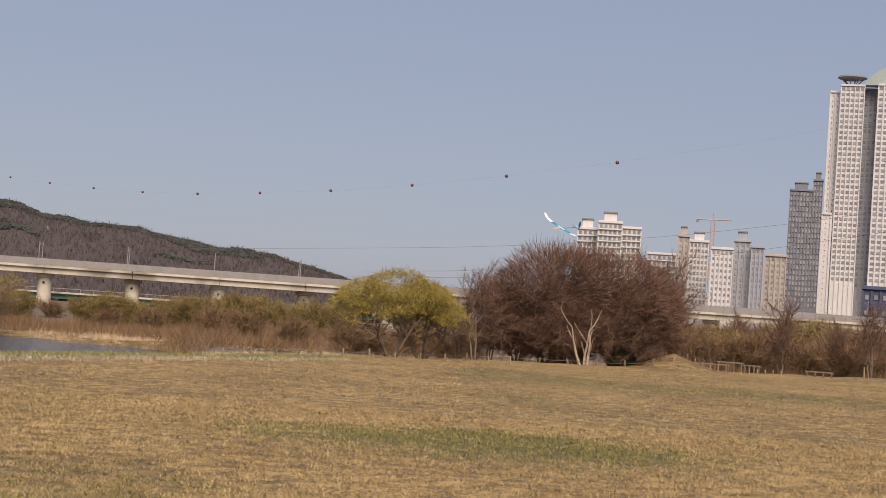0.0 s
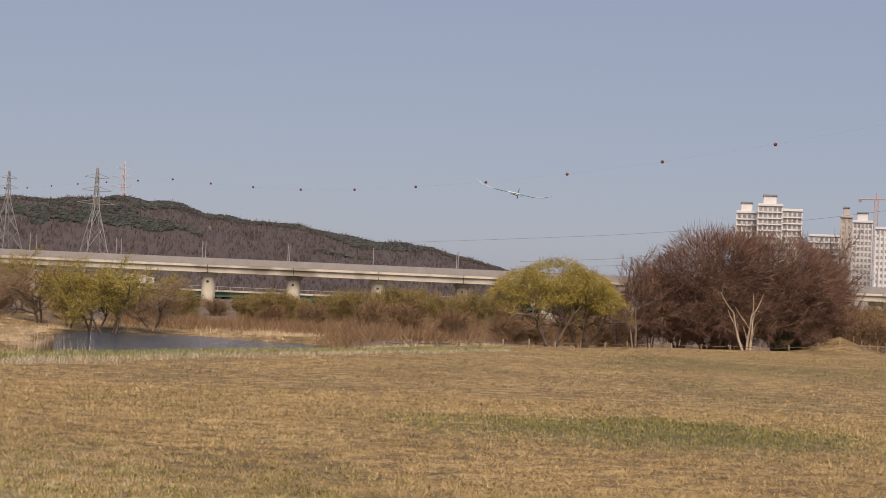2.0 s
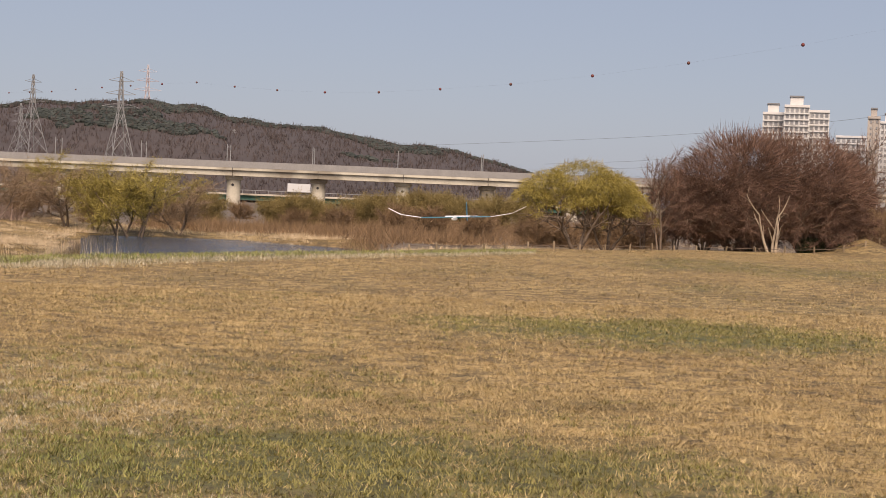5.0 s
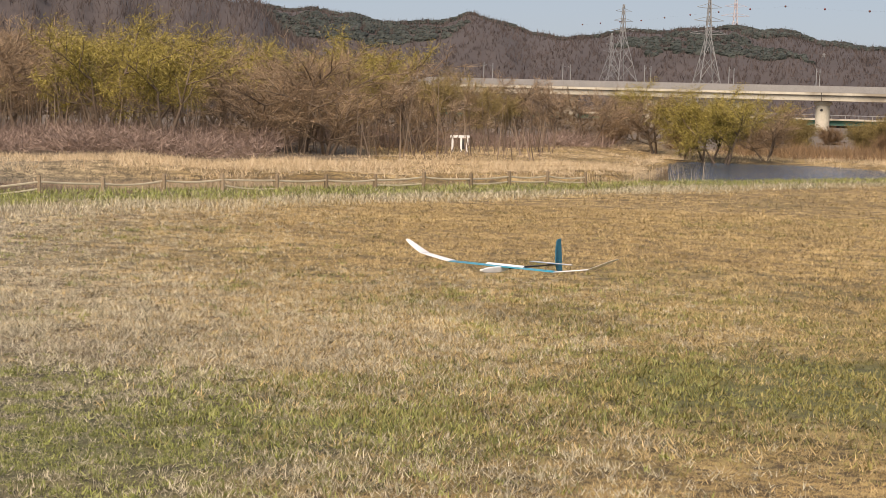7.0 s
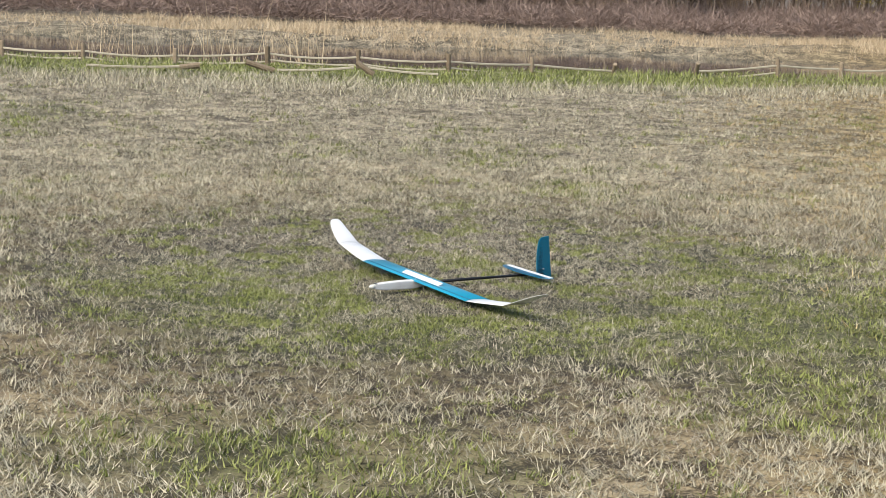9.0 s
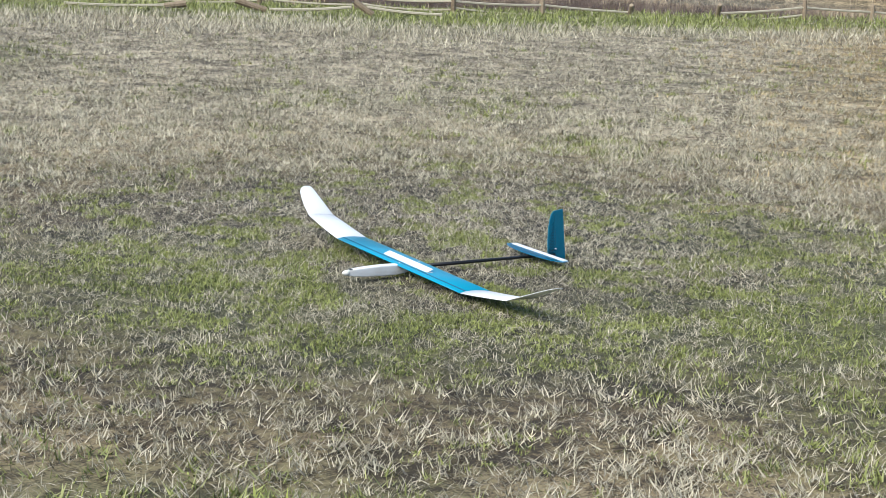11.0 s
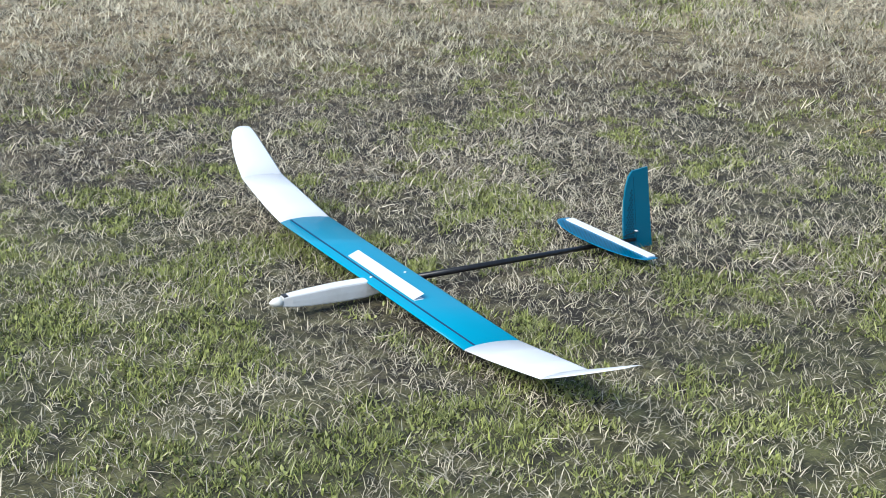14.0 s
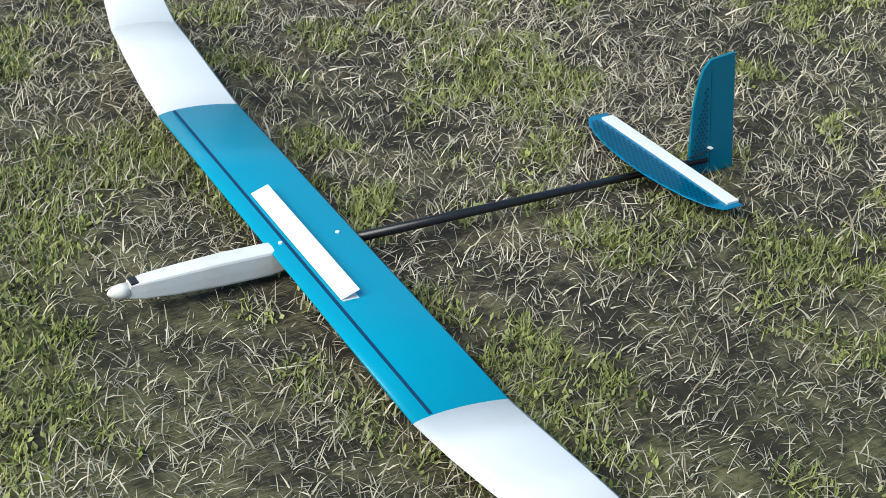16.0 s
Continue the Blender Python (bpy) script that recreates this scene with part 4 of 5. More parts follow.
def mounds(n, yaws, offs, base, size, seed):
    """Rounded shrubs that touch: arching twigs over low domes of uneven height."""
    r = random.Random(seed)
    out = []
    while len(out) < n:
        yaw = r.uniform(*yaws)
        d = lerp(base, yaw) + r.uniform(*offs)
        c = polar(yaw, d, ground_z(yaw, d))
        k = r.uniform(*size)
        wide = k * r.uniform(0.9, 1.5)
        for _ in range(int(90 * k)):
            a, u = r.uniform(0, 2 * math.pi), r.random()
            rad, up = math.sqrt(u), math.sqrt(1 - 0.9 * u)
            shell = r.uniform(0.25, 1.0)
            p = c + Vector((wide * rad * math.cos(a) * shell, wide * rad * math.sin(a) * shell, k * up * shell * 0.8))
            dr = Vector((rad * math.cos(a) + r.gauss(0, 0.6), rad * math.sin(a) + r.gauss(0, 0.6), 0.75 * up + r.gauss(0, 0.35))).normalized()
            out.append((p, dr, 0.45 * k * r.uniform(0.5, 1.2)))
    return out


scatter("bank_brush", "dense leafless reddish-brown brush along the far bank", "brush", M_BRUSH, mounds(90000, (33, 70), (8.5, 20), FAR_SHORE, (0.7, 1.35), 5) + mounds(9000, (22, 33), (22, 30), FAR_SHORE, (0.6, 1.1), 15) + stalks(9000, (21, 34), (24, 36), FAR_SHORE, (0.5, 1.2), 0.55, 6, 0.35), 0.012)
scatter("undergrowth", "tangled orange-brown undergrowth below the bushes", "brush", M_SCRUB, stalks(30000, (-1, 9.5), (20, 42), EDGE, (0.4, 1.3), 0.8, 7, 0.45) + stalks(12000, (9.5, 17), (5, 16), FAR_SHORE, (0.4, 1.1), 0.5, 17, 0.4) + stalks(14000, (-24, -8), (12, 34), EDGE, (0.5, 1.6), 0.5, 8, 0.4) + stalks(9000, (27, 70), (16, 46), FAR_SHORE, (0.4, 1.2), 0.7, 18, 0.4), 0.013)
scatter("saplings", "close-set slender grey trunks among the riverside trees", "saplings", M_BARK, stalks(1700, (23, 68), (12, 45), FAR_SHORE, (1.8, 4.2), 0.18, 31) + stalks(500, (23, 68), (16, 36), FAR_SHORE, (1.2, 2.4), 0.4, 32), 0.030)
scatter("bank_grass", "long straw-coloured dry grass on the river bank", "grass", M_REED, stalks(46000, (8, 70), (-0.8, 9.5), FAR_SHORE, (0.14, 0.42), 0.7, 9, 0.22) + stalks(20000, (19.6, 36), (0, 27), FAR_SHORE, (0.06, 0.24), 0.9, 10, 0.25) + stalks(12000, (-8, 9), (6, 26), EDGE, (0.1, 0.3), 0.8, 12, 0.3), 0.010)
scatter("reeds", "tall pale dry reeds at the water's edge", "reeds", M_REED, stalks(1300, (17.5, 24.5), (2.5, 5.5), EDGE, (0.9, 1.5), 0.10, 11) + stalks(260, (57.0, 66), (1.0, 3.5), EDGE, (0.7, 1.5), 0.25, 13) + stalks(200, (44, 57), (2.0, 3.5), EDGE, (0.5, 0.9), 0.3, 14), 0.009)


# ---- hills ----
def hill(name, label, crest, dist, depth, foot, seed, step=0.25, under=4.5):
    r = random.Random(seed)
    yaws = np.arange(crest[0][0], crest[-1][0] + 0.01, step)
    rows = 13
    v, f, tops = [], [], []
    for yw in yaws:
        el = lerp(crest, yw)
        for k in range(rows):
            t = k / (rows - 1)
            d = dist + (t - 0.62) * depth
            rise = math.sin(min(1.0, t / 0.62) * math.pi / 2) ** 1.3 if t <= 0.62 else math.cos((t - 0.62) / 0.38 * math.pi / 2)
            ztop = 1.694 + dist * math.tan(radians(el)) - under
            z = foot + (ztop - foot) * rise
            z += 3.0 * noise.noise((yw * 0.9, t * 4, seed)) * min(1, 3 * (1 - abs(t - 0.5) * 2))
            p = polar(yw, d, z)
            v.append(p)
            tops.append((p, t))
    n = rows
    for i in range(len(yaws) - 1):
        for k in range(rows - 1):
            a = i * n + k
            f.append((a, a + 1, a + n + 1, a + n))
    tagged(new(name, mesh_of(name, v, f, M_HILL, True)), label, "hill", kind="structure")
    return v, len(yaws), rows


def forest(name, label, material, grid, count, size, seed, keep):
    """Tree crowns on a hillside, each a loose cloud of small leaf clumps."""
    v0, ny, nr = grid
    r = random.Random(seed)
    v, f = [], []
    made = 0
    while made < count:
        a, b = r.uniform(0, ny - 1.001), r.uniform(0.5, nr * 0.70)
        i, j = int(a), int(b)
        p = v0[i * nr + j].lerp(v0[(i + 1) * nr + j], a - i).lerp(v0[i * nr + min(j + 1, nr - 1)].lerp(v0[(i + 1) * nr + min(j + 1, nr - 1)], a - i), b - j)
        if not keep(a / ny, b / nr, noise.noise((p.x * 0.012, p.y * 0.012, seed))):
            continue
        made += 1
        s = size * r.uniform(0.65, 1.3)
        n = len(v)
        t0 = r.uniform(0, 6.28)
        for lvl, (rad, zz) in enumerate(((0.62, -0.1), (0.66, 0.22), (0.42, 0.50))):
            for k in range(6):
                a = t0 + lvl * 0.5 + k * math.pi / 3
                q = s * rad * r.uniform(0.8, 1.2)
                v.append(p + Vector((q * math.cos(a), q * math.sin(a), s * (zz + r.uniform(-0.06, 0.06)))))
        v.append(p + Vector((0, 0, s * 0.62)))
        for lvl in (0, 1):
            for k in range(6):
                i0, i1 = n + lvl * 6 + k, n + lvl * 6 + (k + 1) % 6
                f.append((i0, i1, i1 + 6, i0 + 6))
        for k in range(6):
            f.append((n + 12 + k, n + 12 + (k + 1) % 6, n + 18))
    tagged(new(name, mesh_of(name, v, f, material)), label, "woodland", kind="stuff")


main_hill = hill("hill_main", "wooded hillside with bare brown trees", [(-0.5, 0.2), (2.0, 0.75), (3.66, 1.40), (5.1, 1.80), (6.7, 2.04), (8.3, 2.14), (10.8, 2.57), (12.8, 2.66), (14.6, 2.97), (16.7, 3.23), (18.7, 3.19), (20.6, 2.98), (22, 2.83), (24.0, 2.85), (25.2, 3.36), (26.2, 3.42), (27.2, 3.15), (28.8, 3.1), (31, 3.4), (34, 3.6), (40, 3.6)], 820, 420, -1.0, 3)
near_hill = hill("hill_near", "brown wooded slope behind the far bank", [(29, 0.2), (31, 1.6), (33.5, 3.9), (36, 4.6), (42, 5.2), (60, 5.8), (84, 5.0)], 330, 190, -0.5, 8)
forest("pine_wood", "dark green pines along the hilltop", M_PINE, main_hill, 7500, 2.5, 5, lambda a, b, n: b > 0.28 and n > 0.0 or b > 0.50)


def leafless(name, label, grid, count, height, width, seed):
    """Leafless woodland: slender forked stems standing close together on a slope."""
    v0, ny, nr = grid
    r = random.Random(seed)
    items = []
    for _ in range(count):
        a, b = r.uniform(0, ny - 1.001), r.uniform(0.3, nr * 0.70)
        i, j = int(a), int(b)
        p = v0[i * nr + j].lerp(v0[(i + 1) * nr + j], a - i).lerp(v0[i * nr + j + 1].lerp(v0[(i + 1) * nr + j + 1], a - i), b - j)
        h = height * r.uniform(0.6, 1.2)
        for _ in range(4):
            items.append((p + Vector((r.gauss(0, h * 0.12), r.gauss(0, h * 0.12), h * r.uniform(-0.1, 0.35))), Vector((r.gauss(0, 0.38), r.gauss(0, 0.38), 1)).normalized(), h * r.uniform(0.5, 0.9)))
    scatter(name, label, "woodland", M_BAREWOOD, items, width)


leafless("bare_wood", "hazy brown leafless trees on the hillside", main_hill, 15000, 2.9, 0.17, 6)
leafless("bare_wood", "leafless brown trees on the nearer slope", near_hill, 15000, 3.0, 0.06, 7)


# ---- pylons, wires and marker balls ----
def pylon(name, label, yaw, d, z0, z1, width, material, turn=0.0, red=False):
    t = tagged(new(name), label, "pylon")
    t.matrix_basis = Matrix.Translation(polar(yaw, d, z0)) @ Matrix.Rotation(radians(yaw + turn), 4, "Z")
    h = z1 - z0
    r = max(0.08, h * 0.0034)
    lev = [0, 0.2, 0.38, 0.54, 0.68, 0.78, 0.87, 0.95, 1.0]
    half = [width / 2 * (1 - 0.86 * min(1, u / 0.68)) if u < 0.68 else width / 2 * 0.14 * (1 - 0.7 * (u - 0.68) / 0.32) for u in lev]
    for sx, sy in ((-1, -1), (1, -1), (1, 1), (-1, 1)):
        bm = bmesh.new()
        for i in range(len(lev) - 1):
            add_tube(bm, (sx * half[i], sy * half[i], h * lev[i]), (sx * half[i + 1], sy * half[i + 1], h * lev[i + 1]), r, r, 4)
        part("leg", bm, material, t)
    for i in range(len(lev) - 1):
        for k in range(4):
            c = ((-1, -1), (1, -1), (1, 1), (-1, 1))
            a, b = c[k], c[(k + 1) % 4]
            bm = bmesh.new()
            add_tube(bm, (a[0] * half[i], a[1] * half[i], h * lev[i]), (b[0] * half[i + 1], b[1] * half[i + 1], h * lev[i + 1]), r * 0.6, r * 0.6, 4)
            add_tube(bm, (b[0] * half[i], b[1] * half[i], h * lev[i]), (a[0] * half[i + 1], a[1] * half[i + 1], h * lev[i + 1]), r * 0.6, r * 0.6, 4)
            part("cross_brace", bm, material, t)
    for u, arm in ((0.72, 0.15), (0.82, 0.12), (0.92, 0.10)):
        for s in (-1, 1):
            bm = bmesh.new()
            add_tube(bm, (0, 0, h * u), (s * h * arm, 0, h * (u + 0.008)), r * 0.8, r * 0.5, 4)
            add_tube(bm, (0, 0, h * (u + 0.04)), (s * h * arm, 0, h * (u + 0.008)), r * 0.6, r * 0.5, 4)
            part("cross_arm", bm, material, t)
    return t


M_REDWHITE = mat("faded_red_and_white_paint", (0.44, 0.36, 0.37), (0.54, 0.53, 0.56), 0.06, rough=0.6, spread=(0.42, 0.58))
M_WIRE = mat("dark_cable", (0.08, 0.08, 0.09), (0.12, 0.12, 0.13), 1.0, rough=0.6)
M_BALL = mat("red_marker_ball", (0.13, 0.025, 0.022), (0.19, 0.04, 0.034), 1.0, rough=0.5)
M_BALLDARK = mat("dull_orange_marker_ball", (0.10, 0.04, 0.032), (0.15, 0.055, 0.045), 1.0, rough=0.5)


def up_at(d, el):
    return 1.694 + d * math.tan(radians(el))


pylon("power_pylon", "tall grey lattice power pylon beyond the viaduct", 17.8, 470, -2.5, up_at(470, 4.03), 11.0, M_STEEL, 20)
pylon("power_pylon", "grey lattice power pylon on the hill foot", 20.77, 600, 6.0, up_at(600, 3.75), 11.0, M_STEEL, 35)
pylon("power_pylon", "second grey lattice pylon beside the first", 21.15, 640, 6.0, up_at(640, 2.75), 10.0, M_STEEL, 35)
pylon("warning_pylon", "pale red-and-white striped lattice pylon behind the hill", 16.9, 1000, 20.0, up_at(1000, 4.31), 16.0, M_REDWHITE, 10)
pylon("distant_pylon", "small distant pylon on the hillside", 13.84, 720, up_at(720, 1.5), up_at(720, 2.21), 6.0, M_STEEL, 0)
pylon("distant_pylon", "small distant pylon on the hilltop", 13.06, 860, up_at(860, 1.9), up_at(860, 2.44), 6.0, M_STEEL, 0)


def wire(label, pts, r):
    bm = bmesh.new()
    rings = []
    for i, p in enumerate(pts):
        d = (pts[min(i + 1, len(pts) - 1)] - pts[max(i - 1, 0)]).normalized()
        q = d.to_track_quat("Z", "Y").to_matrix()
        rings.append([bm.verts.new(p + q @ Vector((r * math.cos(k * 2.0944), r * math.sin(k * 2.0944), 0))) for k in range(3)])
    for a, b in zip(rings, rings[1:]):
        for k in range(3):
            bm.faces.new((a[k], a[(k + 1) % 3], b[(k + 1) % 3], b[k]))
    tagged(part("power_line", bm, M_WIRE), label, "cable")


# marker balls along an overhead line that comes nearer to the right
BALL_EL = [(-9, 2.95), (-5, 3.2), (0, 3.78), (1, 3.70), (2, 3.65), (3, 3.65), (4, 3.74), (5, 3.94), (6, 4.21), (7, 4.61), (8, 5.16), (9, 5.88), (10, 6.8), (11, 8.0)]
D0, C0 = 620.0, -0.04848


def ball_place(i):
    y = D0 * (1 + C0 * i)
    x = -D0 * (0.27194 - 0.03678 * i)
    return Vector((x, y, up_at(math.hypot(x, y), lerp(BALL_EL, i))))


wire("thin overhead earth wire carrying marker balls", [ball_place(i / 2) for i in range(-16, 30)], 0.006)
for i in range(-8, 10):
    bm = bmesh.new()
    bmesh.ops.create_icosphere(bm, subdivisions=2, radius=0.42)
    c = ball_place(i)
    ob = tagged(part("marker_ball", bm, M_BALL if i % 2 else M_BALLDARK, at=Matrix.Translation(c), smooth=True), "red spherical aircraft marker on the overhead wire", "marker ball", "marker balls on the wire")
for els in ([(15.35, 1.31), (3.69, 2.19), (-0.3, 2.5), (-4.3, 2.89), (-8.3, 3.44), (-12.1, 4.06), (-18, 5.2)], [(2.8, 1.44), (-0.4, 1.66), (-9.3, 2.75), (-12.2, 3.3), (-18, 4.5)], [(2.8, 1.25), (-0.4, 1.42), (-4, 1.75), (-9.3, 2.4)]):
    ys = np.linspace(els[0][0], els[-1][0], 30)
    e = sorted(els)
    wire("thin dark overhead power line", [polar(y, 420 + 6 * y, up_at(420 + 6 * y, lerp(e, y))) for y in ys], 0.032)


# ---- city ----
M_CREAM_WALL = mat("cream_rendered_wall", (0.55, 0.56, 0.555), (0.65, 0.66, 0.655), 0.05, rough=0.7)
M_WHITE_WALL = mat("white_rendered_wall", (0.52, 0.54, 0.555), (0.62, 0.64, 0.655), 0.05, rough=0.7)
M_GREY_WALL = mat("blue_grey_wall", (0.28, 0.315, 0.36), (0.35, 0.385, 0.43), 0.05, rough=0.7)
M_DARK_WALL = mat("slate_grey_wall", (0.135, 0.165, 0.205), (0.19, 0.22, 0.26), 0.05, rough=0.6)
M_BROWN_WALL = mat("tan_brown_wall", (0.36, 0.335, 0.31), (0.44, 0.41, 0.38), 0.05, rough=0.7)
# panes and dark roof trim are paled in colour to carry the distance haze
M_PANE = mat("hazy_window_glass", (0.20, 0.21, 0.225), (0.30, 0.31, 0.325), 0.3, rough=0.3, obj_random=0.8)
M_ROOFDARK = mat("hazed_roof_trim", (0.17, 0.18, 0.195), (0.22, 0.23, 0.245), 0.2)
M_GREENGLASS = mat("pale_green_glazing", (0.27, 0.36, 0.34), (0.36, 0.45, 0.43), 0.1, rough=0.3)
M_NAVY = mat("navy_cladding", (0.05, 0.07, 0.13), (0.08, 0.10, 0.17), 0.1)
# crane red paled towards grey, with the haze in front of it mixed in
M_CRANE = mat("hazed_red_crane_paint", (0.46, 0.30, 0.26), (0.54, 0.38, 0.33), 0.3)
PANES = {}


def pane_mesh(w, h):
    key = (round(w, 2), round(h, 2))
    if key not in PANES:
        bm = box(-w / 2, w / 2, -0.25, 0.12, -h / 2, h / 2)
        me = bpy.data.meshes.new("window")
        bm.to_mesh(me)
        bm.free()
        me.materials.append(M_PANE)
        PANES[key] = me
    return PANES[key]


def block(name, label, y0, y1, d, el, wall, floors, cols, depth=16.0, win=(0.55, 0.5), crown=True, ledge=False, turn=0.0, first=0.25, pier=True):
    """A tower block that spans two directions at a distance: walls, ribs, roof, rows of windows."""
    yc = (y0 + y1) / 2
    w = d * radians(abs(y0 - y1))
    z0, z1 = 0.0, up_at(d, el)
    t = tagged(new(name), label, "building")
    t.matrix_basis = Matrix.Translation(polar(yc, d, z0)) @ Matrix.Rotation(radians(yc + turn), 4, "Z")
    # local x to the right, y away from the viewer
    part("wall", box(-w / 2, w / 2, 0, depth, -4, z1, 0.15), wall, t)
    cw = w / cols
    if pier:
        for k in range(cols + 1):
            x = -w / 2 + k * cw
            part("wall_rib", box(x - 0.10 * cw, x + 0.10 * cw, -0.7, 0.02, -4, z1 - 0.4), wall, t)
    fh = z1 / floors
    me = pane_mesh(cw * win[0], fh * win[1])
    for j in range(int(floors * first), floors):
        for k in range(cols):
            part("window", me, None, t, at=pose(-w / 2 + (k + 0.5) * cw, -0.02, (j + 0.5) * fh))
        if ledge:
            part("ledge", box(-w / 2 - 0.2, w / 2 + 0.2, -1.1, -0.01, j * fh - 0.18, j * fh + 0.18), wall, t)
    part("parapet", box(-w / 2 - 0.3, w / 2 + 0.3, -0.9, depth + 0.3, z1 + 0.003, z1 + 1.1, 0.1), wall, t)
    if crown:
        roof = part("roof_house", box(-w * 0.3, w * 0.25, 2.5, depth * 0.7, z1 + 0.01, z1 + 4.5, 0.1), wall, t, "lift house on the roof")
        part("roof_trim", box(-w * 0.33, w * 0.28, 2.0, depth * 0.75, z1 + 4.51, z1 + 5.1), M_ROOFDARK, roof, "dark roof trim")
    return t


block("apartment_block", "cream apartment block with stacked balconies", -5.45, -4.75, 700, 3.45, M_CREAM_WALL, 17, 4, ledge=True)
block("apartment_block", "taller cream apartment block with a dark roof house", -6.30, -5.48, 690, 3.72, M_CREAM_WALL, 18, 5, ledge=True)
block("apartment_block", "cream apartment wing set back beside the taller block", -6.98, -6.32, 698, 3.56, M_CREAM_WALL, 17, 4, ledge=True, crown=False)
block("apartment_block", "low white apartment block behind slender trees", -8.26, -7.25, 790, 2.72, M_WHITE_WALL, 14, 6, ledge=True, crown=False)
block("apartment_block", "narrow tan-brown apartment block", -8.68, -8.30, 740, 3.40, M_BROWN_WALL, 17, 2, win=(0.3, 0.4))
block("apartment_block", "white apartment block with small windows", -9.36, -8.72, 760, 3.24, M_WHITE_WALL, 17, 5)
block("apartment_block", "plain white apartment block behind the trees", -10.22, -9.48, 720, 3.03, M_WHITE_WALL, 15, 5, win=(0.4, 0.4), crown=False)
block("apartment_block", "blue-grey apartment block with a dark flat roof", -10.82, -10.25, 740, 3.34, M_GREY_WALL, 17, 3, win=(0.25, 0.5), crown=True)
block("apartment_block", "pale grey apartment block with a stepped top", -11.28, -10.86, 735, 3.16, M_GREY_WALL, 16, 3, win=(0.22, 0.5), crown=False)
block("apartment_block", "beige apartment block under construction haze", -12.06, -11.34, 760, 2.90, M_BROWN_WALL, 15, 4, win=(0.35, 0.4), crown=False)
block("tower_block", "dark slate high-rise with close window bands", -12.84, -12.06, 880, 5.22, M_DARK_WALL, 29, 7, win=(0.6, 0.62))
block("tower_block", "taller slate wing of the dark high-rise", -13.16, -12.845, 885, 5.60, M_DARK_WALL, 31, 3, win=(0.6, 0.62))
block("apartment_block", "low white annex at the foot of the tower", -13.50, -13.17, 905, 4.45, M_WHITE_WALL, 24, 1, win=(0.1, 0.1), crown=False)
block("tower_block", "pale edge shaft of the tallest tower", -13.58, -13.24, 930, 8.66, M_CREAM_WALL, 46, 2, win=(0.15, 0.35), crown=False)
tall = block("tower_block", "tall white high-rise with rows of paired windows", -14.38, -13.585, 925, 8.90, M_WHITE_WALL, 48, 5, win=(0.62, 0.5), crown=False)
block("tower_block", "recessed grey shaft of the tallest tower", -14.84, -14.385, 933, 8.78, M_GREY_WALL, 47, 3, win=(0.5, 0.55), crown=False)
block("tower_block", "white corner wing of the tallest tower", -16.6, -14.845, 920, 8.95, M_WHITE_WALL, 48, 9, win=(0.6, 0.5), crown=False)
block("tower_block", "white tower beyond the edge of the city", -19.5, -17.2, 900, 7.5, M_WHITE_WALL, 40, 6, crown=True, first=0.5)
block("depot", "dark navy clad low building beyond the brush", -15.9, -14.7, 500, 1.95, M_NAVY, 4, 4, win=(0.4, 0.3), crown=False)
zt = up_at(925, 8.95)
bm = bmesh.new()
add_tube(bm, (0, 0, 4.6), (0, 0, 5.6), 8.2, 7.6, 24)
add_tube(bm, (0, 0, 3.9), (0, 0, 4.6), 6.4, 8.2, 24)
pad = tagged(new("helipad"), "dark round rooftop helipad on slanted struts", "helipad")
pad.matrix_basis = Matrix.Translation(polar(-13.95, 931, zt))
part("platform", bm, M_ROOFDARK, pad)
for k in range(6):
    a = k * math.pi / 3
    bm = bmesh.new()
    add_tube(bm, (2.6 * math.cos(a), 2.6 * math.sin(a), 0.8), (6.2 * math.cos(a), 6.2 * math.sin(a), 4.2), 0.35, 0.35, 6)
    part("strut", bm, M_ROOFDARK, pad)
bm = bmesh.new()
crown_pts = [(-5, 0), (-5, 2), (-2, 5.5), (3, 9.0), (10, 11.5), (22, 12.5), (22, 0)]
for y in (0, 9):
    bm.faces.new([bm.verts.new((x, y, z)) for x, z in crown_pts])
bm.verts.ensure_lookup_table()
m_ = len(crown_pts)
for k in range(m_):
    bm.faces.new((bm.verts[k], bm.verts[(k + 1) % m_], bm.verts[m_ + (k + 1) % m_], bm.verts[m_ + k]))
bmesh.ops.recalc_face_normals(bm, faces=bm.faces)
tagged(part("roof_crown", bm, M_GREENGLASS, at=Matrix.Translation(polar(-14.72, 924, up_at(920, 8.95) + 0.9)) @ Matrix.Rotation(radians(-14.7), 4, "Z")), "curved green glass crown on the tower roof", "roof crown")


